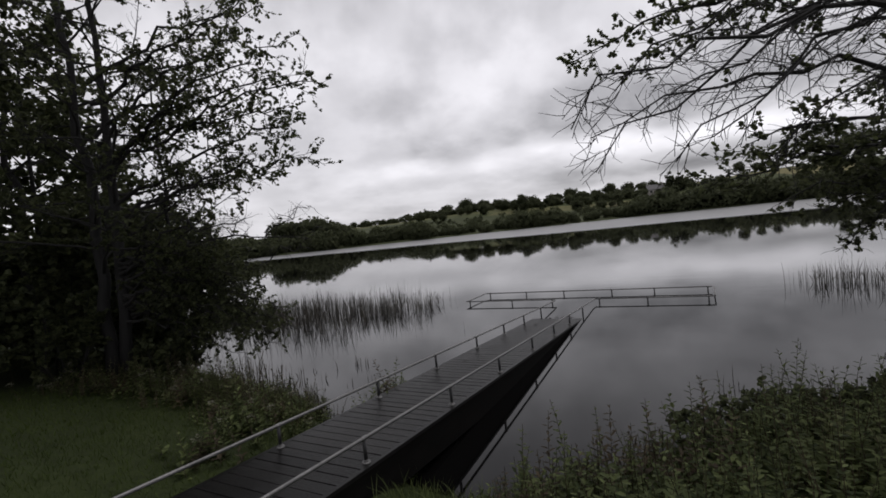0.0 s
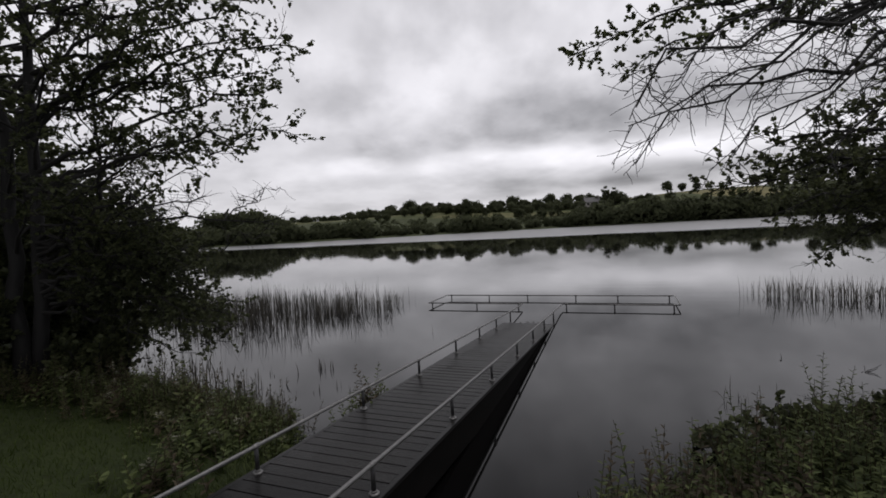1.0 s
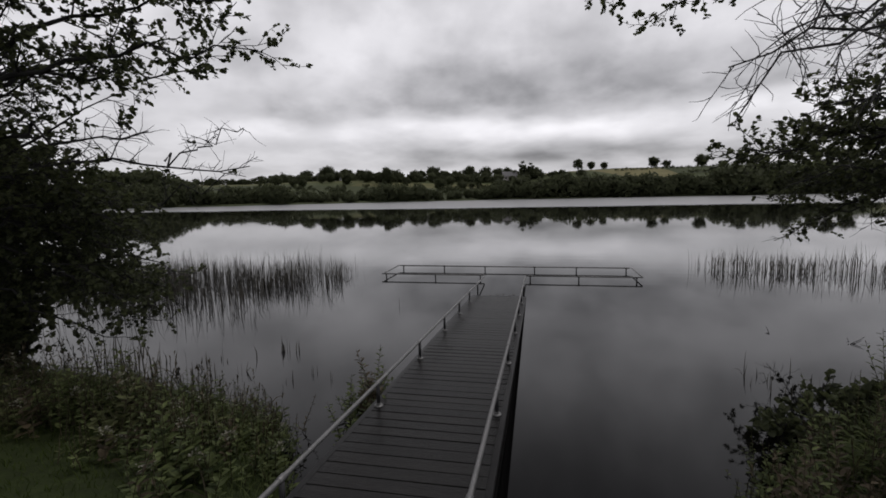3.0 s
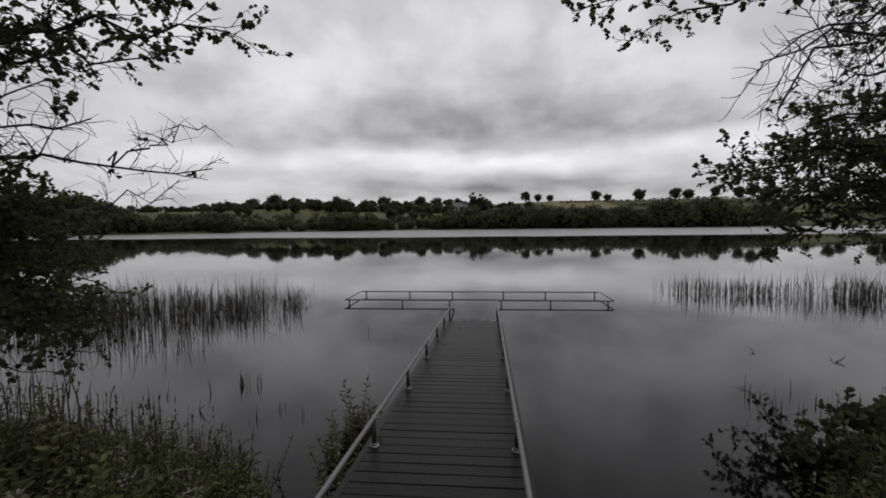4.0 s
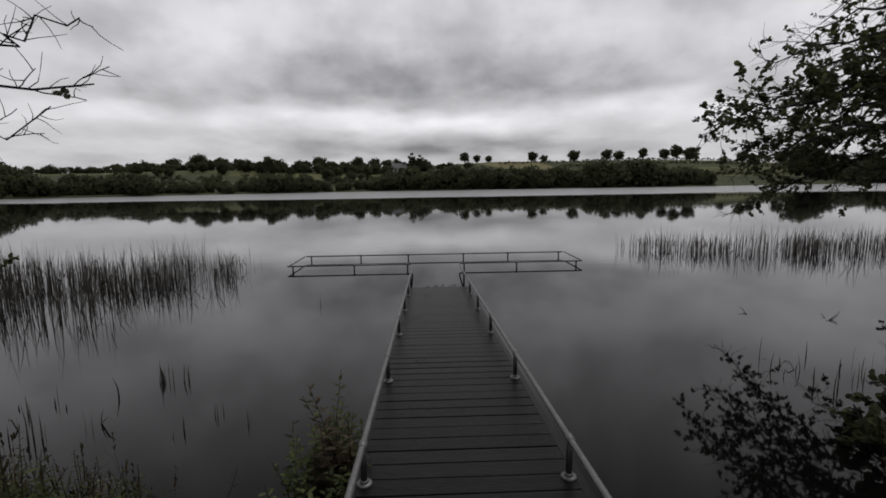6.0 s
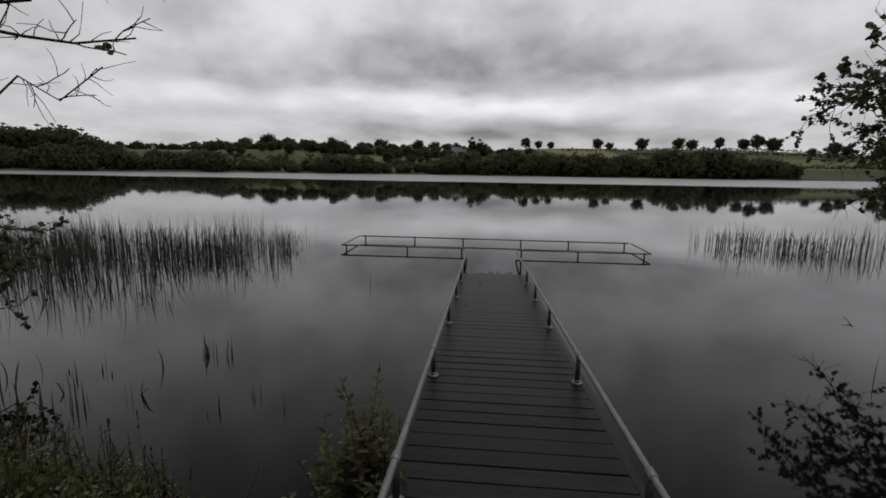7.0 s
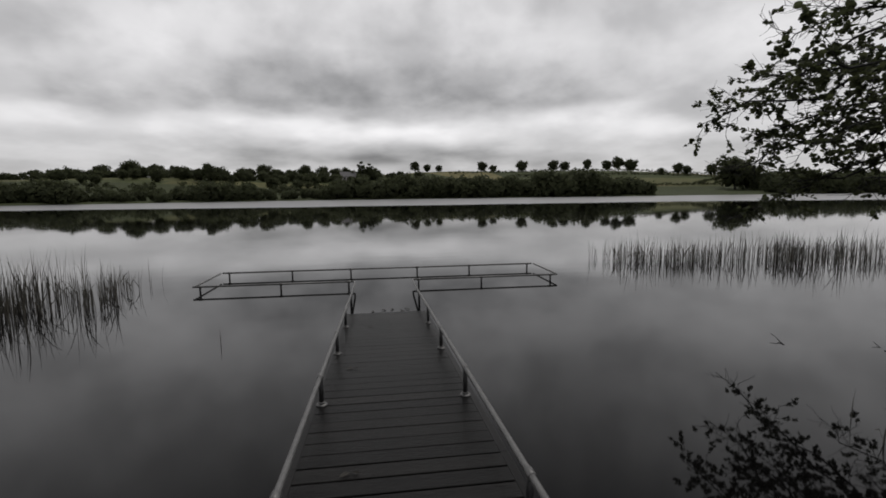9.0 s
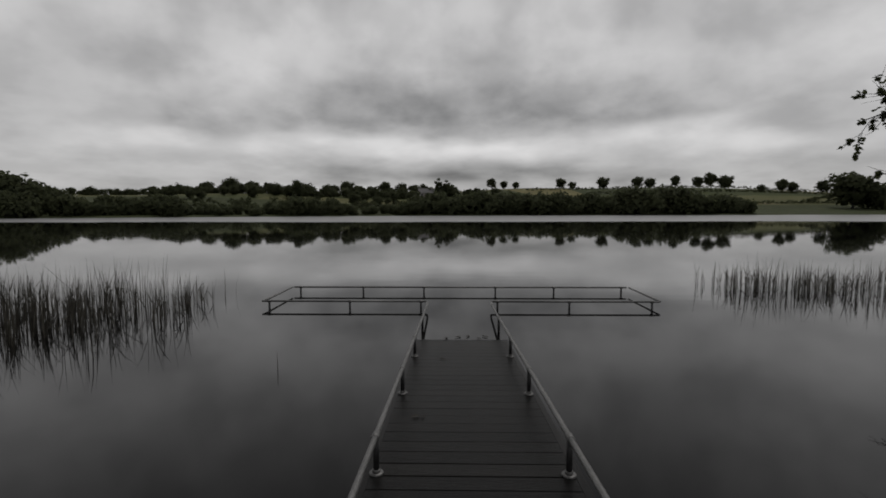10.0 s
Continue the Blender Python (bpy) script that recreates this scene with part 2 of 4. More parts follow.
M_FLOWER = leaf_material("cream_flower", (0.12, 0.12, 0.09), (0.25, 0.245, 0.2), 0.2, 0.25, 1.1)
M_WALL = surface("painted_render", (0.3, 0.28, 0.265), (0.45, 0.42, 0.40), 0.9, 0.6)
M_SLATE = surface("roof_slate", (0.07, 0.07, 0.075), (0.14, 0.13, 0.13), 0.7, 1.5)
M_GLASS = surface("window_glass", (0.02, 0.02, 0.022), (0.035, 0.035, 0.04), 0.1, 1.0)
M_DEADLEAF = leaf_material("fallen_leaf", (0.010, 0.009, 0.007), (0.028, 0.024, 0.018), 0.0)


# ---- building helpers ----
class Geo:
    """Vertices and faces gathered for one mesh."""

    def __init__(self):
        self.v, self.f = [], []

    def tube(self, pts, radii, n=5, cap=True):
        base = len(self.v)
        for i, p in enumerate(pts):
            a, b = pts[max(0, i - 1)], pts[min(len(pts) - 1, i + 1)]
            d = (b - a).normalized()
            s = d.cross(Vector((0.31, 0.17, 0.93)) if abs(d.z) < 0.9 else Vector((1, 0.2, 0))).normalized()
            t = d.cross(s)
            for k in range(n):
                w = math.tau * k / n
                self.v.append(p + radii[i] * (math.cos(w) * s + math.sin(w) * t))
        for i in range(len(pts) - 1):
            for k in range(n):
                k2 = (k + 1) % n
                self.f.append((base + i * n + k, base + i * n + k2, base + (i + 1) * n + k2, base + (i + 1) * n + k))
        if cap:
            self.f.append(tuple(base + k for k in reversed(range(n))))
            self.f.append(tuple(base + (len(pts) - 1) * n + k for k in range(n)))

    def leaf(self, p, d, up, size, width=0.9):
        """A folded oval leaf of six corners."""
        s = d.cross(up)
        if s.length < 1e-3:
            s = d.orthogonal()
        s.normalize()
        u = s.cross(d).normalized()
        w = size * width * 0.5
        i = len(self.v)
        self.v += [p, p + d * size * 0.35 + s * w + u * w * 0.35, p + d * size * 0.8 + s * w * 0.75 + u * w * 0.2, p + d * size,
                   p + d * size * 0.8 - s * w * 0.75 + u * w * 0.2, p + d * size * 0.35 - s * w + u * w * 0.35]
        self.f += [(i, i + 1, i + 2, i + 3), (i, i + 3, i + 4, i + 5)]

    def blade(self, p, tip, width, bend):
        """A narrow three-sided blade, bent on the way up."""
        mid = (p + tip) * 0.5 + bend
        side = (tip - p).cross(Vector((random.gauss(0, 1), random.gauss(0, 1), 0.1))).normalized() * width
        i = len(self.v)
        self.v += [p - side, p + side, mid - side * 0.8, mid + side * 0.8, tip]
        self.f += [(i, i + 1, i + 3, i + 2), (i + 2, i + 3, i + 4)]

    def box(self, lo, hi):
        i = len(self.v)
        self.v += [Vector((x, y, z)) for x in (lo[0], hi[0]) for y in (lo[1], hi[1]) for z in (lo[2], hi[2])]
        self.f += [tuple(i + k for k in q) for q in ((0, 1, 3, 2), (4, 6, 7, 5), (0, 4, 5, 1), (2, 3, 7, 6), (0, 2, 6, 4), (1, 5, 7, 3))]

    def mesh(self, name, material, smooth=False):
        me = bpy.data.meshes.new(name)
        me.from_pydata(self.v, [], self.f)
        me.materials.append(material)
        if smooth:
            me.polygons.foreach_set("use_smooth", [True] * len(me.polygons))
        me.update()
        return me


def part(name, geo, material, parent, label="", smooth=False, kind=""):
    ob = new(name, geo.mesh(name, material, smooth))
    ob.parent = parent
    return tagged(ob, label, kind=kind)


def thing(name, place, label, category, group=""):
    ob = new(name)
    ob.location = place
    return tagged(ob, label, category, group)


def chamfered(geo, lo, hi, c):
    """A box with its upper long edges worn round, lying across x."""
    (x0, y0, z0), (x1, y1, z1) = lo, hi
    ring = [(y0, z0), (y1, z0), (y1, z1 - c), (y1 - c, z1), (y0 + c, z1), (y0, z1 - c)]
    i = len(geo.v)
    for x in (x0, x1):
        geo.v += [Vector((x, y, z)) for y, z in ring]
    n = len(ring)
    geo.f += [(i + k, i + (k + 1) % n, i + n + (k + 1) % n, i + n + k) for k in range(n)]
    geo.f += [tuple(i + k for k in reversed(range(n))), tuple(i + n + k for k in range(n))]


# ---- ground and water ----
SHORE_X = [-60, -25, -10, -5.5, -3.0, -2.2, -1.6, -1.3, -1.1, -0.7, 0.0, 0.9, 1.3, 2.0, 2.7, 3.4, 4.3, 5.0, 7.0, 12, 30, 60]
SHORE_Y = [10, 6.5, 3.3, 2.15, 1.8, 1.62, 1.28, 0.9, 0.5, 0.2, 0.2, 0.1, 0.1, 0.4, 1.1, 1.95, 2.7, 3.15, 4.6, 6.5, 8, 16]


def deck_z(y):
    return 0.549 - 0.0652 * (y + 0.455)


def far_shore(x):
    return np.interp(x, [-400, -120, -60, -15, 40, 200, 500], [70, 92, 122, 140, 146, 152, 170])


def height(x, y):
    """The lie of the land: the near bank, the lake bed, and the far shore rising to pastures."""
    d = np.interp(x, SHORE_X, SHORE_Y) - y
    bank = 0.25 * (1 - np.exp(-np.maximum(d, 0) / 0.4)) + 0.14 * np.maximum(d, 0)
    bank = np.where(bank > 1.6, 1.6 + (bank - 1.6) * 0.15, bank)
    bed = -1.5 * (1 - np.exp(np.minimum(d, 0) / 2.5))
    near = np.where(d > 0, bank, bed)
    near = near + 0.04 * np.sin(x * 1.7 + 0.6) * np.sin(y * 1.9) * (np.abs(d) < 8)
    under = (np.abs(x) < 0.78) & (y > -3.3)
    near = np.where(under, np.minimum(near, deck_z(y) - 0.2), near)
    e = y - far_shore(x)
    crest = np.interp(x, [-500, -290, -120, -37, 46, 111, 187, 276, 600], [9, 9.5, 10, 10.8, 14.6, 15.4, 13.8, 11, 9])
    s = np.clip(e / 155, 0, 1)
    rise = 0.4 + (crest - 0.4) * (s * s * (3 - 2 * s)) + 0.5 * np.sin(x * 0.05) * s
    rise = rise - 4.0 * np.clip((e - 180) / 250, 0, 1)
    far = np.where(e > 0, rise, -1.5 * (1 - np.exp(np.minimum(e, 0) / 6)))
    return np.where(y > 45, far, np.maximum(near, np.where(e > 0, far, -9)))


def build_ground():
    u = np.linspace(-1, 1, 321)
    xs = 6 * np.sinh(u * 6.2) / np.sinh(6.2) * 260 + 6 * u
    v = np.linspace(-1, 1, 341)
    ys = -0.5 + 6 * np.sinh(v * 6.2) / np.sinh(6.2) * 300 + 6 * v
    X, Y = np.meshgrid(xs, ys)
    Z = height(X, Y)
    n, k = len(xs), len(ys)
    me = bpy.data.meshes.new("ground")
    me.vertices.add(n * k)
    me.vertices.foreach_set("co", np.stack([X, Y, Z], -1).ravel())
    i = (np.arange(k - 1)[:, None] * n + np.arange(n - 1)[None, :]).ravel()
    quads = np.stack([i, i + 1, i + n + 1, i + n], -1).ravel()
    me.loops.add(len(quads))
    me.loops.foreach_set("vertex_index", quads)
    me.polygons.add(len(i))
    me.polygons.foreach_set("loop_start", np.arange(len(i)) * 4)
    me.polygons.foreach_set("use_smooth", np.ones(len(i), bool))
    me.update(calc_edges=True)
    me.materials.append(M_GROUND)
    tagged(new("ground", me), "grassy lake bank and far pasture hills", "ground", kind="structure")


build_ground()
g = Geo()
g.v = [Vector(c) for c in ((-1500, -40, 0), (1500, -40, 0), (1500, 260, 0), (-1500, 260, 0))]
g.f = [(0, 1, 2, 3)]
tagged(new("water", g.mesh("water", M_WATER)), "still dark grey lake water mirroring the clouds", "lake", kind="structure")


# ---- jetty ----
POST_Y = [-2.1, -0.455, 1.21, 2.76, 4.33, 5.74, 7.05, 8.42]
PITCH = 0.153
RAIL_H = 0.225


def build_jetty():
    jetty = thing("jetty", (0, 0, 0), "long dark wet timber jetty sloping down into the lake", "jetty")
    for side in (-1, 1):
        b = Geo()
        for y0, y1 in ((-3.2, 3.4), (3.404, 10.0)):
            i = len(b.v)
            for y in (y0, y1):
                for x in (0.53, 0.6):
                    for dz in (-0.40, -0.034):
                        b.v.append(Vector((side * x, y, deck_z(y) + dz)))
            b.f += [tuple(i + k for k in q) for q in ((0, 1, 3, 2), (4, 6, 7, 5), (0, 4, 5, 1), (2, 3, 7, 6), (0, 2, 6, 4), (1, 5, 7, 3))]
        part("side_beam", b, M_BEAM, jetty, "black soaked side beam")
        e = Geo()
        for y0, y1 in ((-3.22, 3.4), (3.403, 9.9)):
            i = len(e.v)
            for y in (y0, y1):
                for x, dz in ((0.5826, -0.034), (0.5826, -0.001), (0.584, 0.001), (0.628, 0.001), (0.632, -0.003), (0.632, -0.034)):
                    e.v.append(Vector((side * x, y, deck_z(y) + dz)))
            e.f += [(i + k, i + (k + 1) % 6, i + 6 + (k + 1) % 6, i + 6 + k) for k in range(6)] + [tuple(range(i, i + 6)), tuple(range(i + 6, i + 12))]
        part("edge_board", e, M_EDGE, jetty, "narrow dark board closing the deck's edge")
        for y in POST_Y[1:]:
            p = Geo()
            p.tube([Vector((side * 0.47, y + 0.1, -1.4)), Vector((side * 0.47, y + 0.1, deck_z(y) - 0.05))], [0.06, 0.06], 10)
            part("pile", p, M_BEAM, jetty, "dark round timber pile", True)
    # submerged platform across the end
    b = Geo()
    for k in range(10):
        b.box((-3.62, 9.99 + k * PITCH, -0.14), (3.62, 9.99 + k * PITCH + 0.144, -0.105))
    part("sunken_platform", b, M_BEAM, jetty, "flooded cross platform just under the water")
    for x in (-3.3, -1.6, 0, 1.6, 3.3):
        for y in (10.1, 11.45):
            p = Geo()
            p.tube([Vector((x, y, -1.6)), Vector((x, y, -0.13))], [0.06, 0.06], 8)
            part("pile", p, M_BEAM, jetty)
    return jetty


def post_geo(h):
    g = Geo()
    g.tube([Vector((0, 0, 0)), Vector((0, 0, h))], [0.018, 0.018], 10)
    return g


def flange_geo():
    g = Geo()
    g.tube([Vector((0, 0, 0.0)), Vector((0, 0, 0.008)), Vector((0, 0, 0.012))], [0.042, 0.042, 0.037], 14)
    g.tube([Vector((0, 0, 0.012)), Vector((0, 0, 0.026)), Vector((0, 0, 0.029))], [0.024, 0.024, 0.02], 12)
    return g


def collar_geo(d):
    g = Geo()
    a = d.normalized() * 0.035
    g.tube([-a, -a * 0.9, a * 0.9, a], [0.019, 0.0225, 0.0225, 0.019], 12)
    return g


MESHES = {}


def shared(name, key, make, material, parent, place, label=""):
    if key not in MESHES:
        MESHES[key] = make().mesh(name, material, True)
    ob = new(name, MESHES[key])
    ob.parent, ob.location = parent, place
    return tagged(ob, label)


def build_railing(label, rails, posts):
    """Low tubular kerb rail: tubes along the runs, posts with a foot flange and a collar at the top."""
    rail = thing("kerb_railing", posts[0], label, "railing", "low kerb rails of the jetty")
    o = Vector(posts[0])
    for run in rails:
        g = Geo()
        pts = [Vector(p) - o for p in run]
        g.tube(pts, [0.017] * len(pts), 12)
        part("rail", g, M_RAIL, rail, "grey galvanised tube", True)
    along = (Vector(rails[0][-1]) - Vector(rails[0][0])).normalized()
    for q in posts:
        p = Vector(q) - o
        post = shared("post", "post", lambda: post_geo(RAIL_H), M_POST, rail, p, "short dark steel post")
        shared("flange", "flange", flange_geo, M_FLANGE, post, (0, 0, 0.001), "pale round foot flange")
        shared("collar", f"collar{along.y:.1f}", lambda: collar_geo(along), M_RAIL, post, (0, 0, RAIL_H))
    return rail


JETTY = build_jetty()
for side in (-1, 1):
    x = side * 0.55
    posts = [(x, y, deck_z(y)) for y in POST_Y]
    top = [(x, y, deck_z(y) + RAIL_H) for y in (-3.1, *POST_Y)] + [(x, 9.7, 0.128), (x * 1.03, 9.97, 0.12)]
    build_railing("low grey tubular rail on short posts along the jetty", [top], posts)
T = -0.104
for side in (-1, 1):
    x0, x1 = side * 0.57, side * 3.53
    build_railing("low tubular rail standing out of the flooded platform",
                  [[(x0, 10, 0.121), (x1, 10, 0.121)]], [(side * x, 10, T) for x in (0.68, 1.95, 3.4)])
build_railing("low tubular rail along the lake side of the flooded platform",
              [[(-3.47, 11.53, 0.121), (3.51, 11.53, 0.121)], [(-3.5, 10.03, 0.121), (-3.5, 11.5, 0.121)], [(3.55, 10.03, 0.121), (3.55, 11.5, 0.121)]],
              [(x, 11.53, T) for x in (-3.33, -2.0, -0.72, 0.78, 2.0, 3.4)])


# ---- trees ----
def wander(p, d, length, n, wobble, lift):
    pts = [p.copy()]
    d = d.normalized()
    for _ in range(n):
        d = (d + Vector((random.gauss(0, wobble), random.gauss(0, wobble), random.gauss(0, wobble) + lift))).normalized()
        pts.append(pts[-1] + d * (length / n))
    return pts


def taper(r0, r1, n):
    return [r0 + (r1 - r0) * (i / n) ** 0.8 for i in range(n + 1)]


def along(pts, f):
    k = min(int(f * (len(pts) - 1)), len(pts) - 2)
    w = f * (len(pts) - 1) - k
    return pts[k].lerp(pts[k + 1], w), (pts[k + 1] - pts[k]).normalized()


def side_way(d, spread, flat=0.6):
    """A way that leaves d sideways by the spread angle, mostly level."""
    r = Vector((random.gauss(0, 1), random.gauss(0, 1), random.gauss(0, flat)))
    r = (r - d * r.dot(d)).normalized()
    return (d * math.cos(spread) + r * math.sin(spread)).normalized()


def twigs_on(wood, leaves, pts, step, length, leafy, size, start=0.15, lift=0.02):
    """Twigs with leaves along a branch."""
    total = sum((b - a).length for a, b in zip(pts, pts[1:]))
    count = max(2, int(total * (1 - start) / step))
    for i in range(count):
        f = start + (1 - start) * (i + random.random() * 0.8) / count
        p, d = along(pts, min(f, 0.999))
        L = length * random.uniform(0.5, 1.2)
        q = wander(p, side_way(d, random.uniform(0.6, 1.2)), L, 3, 0.22, lift)
        wood.tube(q, taper(0.0046, 0.002, 3), 3, False)
        if random.random() > leafy:
            continue
        for k in range(random.randint(9, 15)):
            lp, ld = along(q, random.uniform(0.25, 0.999))
            way = side_way(ld, random.uniform(0.4, 1.3))
            leaves.leaf(lp, way, Vector((random.gauss(0, 0.5), random.gauss(0, 0.5), 1)), size * random.uniform(0.7, 1.25))


def limb(wood, leaves, pts, r0, leafy, size, step=0.2, blen=0.9, droop=0.0, start=0.2, twig=0.28, tstep=0.085):
    """A limb along pts with branches, twigs and leaves."""
    n = len(pts) - 1
    wood.tube(pts, taper(r0, 0.006, n), 6)
    total = sum((b - a).length for a, b in zip(pts, pts[1:]))
    count = max(2, int(total * (1 - start) / step))
    for i in range(count):
        f = start + (1 - start) * (i + random.random()) / count
        p, d = along(pts, min(f, 0.999))
        L = blen * random.uniform(0.5, 1.15) * (1.1 - 0.55 * f)
        q = wander(p, side_way(d, random.uniform(0.5, 1.0), 0.7), L, 5, 0.16, -droop)
        wood.tube(q, taper(max(0.005, r0 * 0.42 * (1.1 - f)), 0.0035, 5), 4, False)
        # boughs are either well leaved or nearly bare
        twigs_on(wood, leaves, q, tstep, twig, min(1.0, leafy * 1.5) if random.random() < 0.62 or leafy > 0.95 else leafy * 0.15, size)
    twigs_on(wood, leaves, pts[n // 2:], tstep * 1.3, twig, leafy, size)


def bent(a, b, sag, n=11, wobble=0.075):
    """A limb's line from a to b, arched by sag, with small crooks."""
    a, b = Vector(a), Vector(b)
    out = []
    for i in range(n + 1):
        f = i / n
        p = a.lerp(b, f) + Vector((0, 0, sag * 4 * f * (1 - f)))
        if 0 < i < n:
            p += Vector([random.gauss(0, wobble) for _ in range(3)])
        out.append(p)
    return out


def build_tree(name, place, label, trunks, limbs, free=(), size=0.055, leaf_mat=None, group=""):
    """trunks: (foot, top, r); limbs: (start, end, sag, r, leafiness, branch length, droop); free: crowns of limbs grown round a trunk: (trunk, z0, z1, count, length, leafiness)."""
    t = thing(name, place, label, "tree", group)
    o = Vector(place)
    trunk_g, wood, leaves = Geo(), Geo(), Geo()
    lines = []
    for foot, top, r in trunks:
        pts = bent(foot, top, 0, 14, 0.04)
        pts[0] = Vector(foot)
        lines.append(pts)
        rr = taper(r, r * 0.25, 14)
        rr[0] *= 1.35
        trunk_g.tube(pts, rr, 10)
    for a, b, sag, r, leafy, blen, droop in limbs:
        limb(wood, leaves, bent(a, b, sag), r, leafy, size, blen=blen, droop=droop)
    for k, z0, z1, count, length, leafy in free:
        pts = lines[k]
        for i in range(count):
            z = z0 + (z1 - z0) * (i + random.random()) / count
            f = min(max((z - pts[0].z) / (pts[-1].z - pts[0].z), 0.02), 0.98)
            p, _ = along(pts, f)
            w = i * 2.4 + random.uniform(-0.5, 0.5)
            d = Vector((math.cos(w), math.sin(w), random.uniform(0.1, 0.6)))
            L = length * random.uniform(0.6, 1.1) * (1.15 - 0.6 * f)
            limb(wood, leaves, wander(p, d, L, 8, 0.1, 0.01), 0.03 * (1.2 - 0.6 * f), leafy, size, start=0.3)
    for gg in (trunk_g, wood, leaves):
        gg.v = [q - o for q in gg.v]
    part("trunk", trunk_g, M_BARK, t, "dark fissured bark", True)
    part("branchwork", wood, M_TWIG, t, "thin dark branches", kind="stuff")
    part("foliage", leaves, leaf_mat or M_LEAF, t, "small round dark green leaves", kind="stuff")
    return t


def gz(x, y):
    return float(height(np.float64(x), np.float64(y)))


random.seed(11)
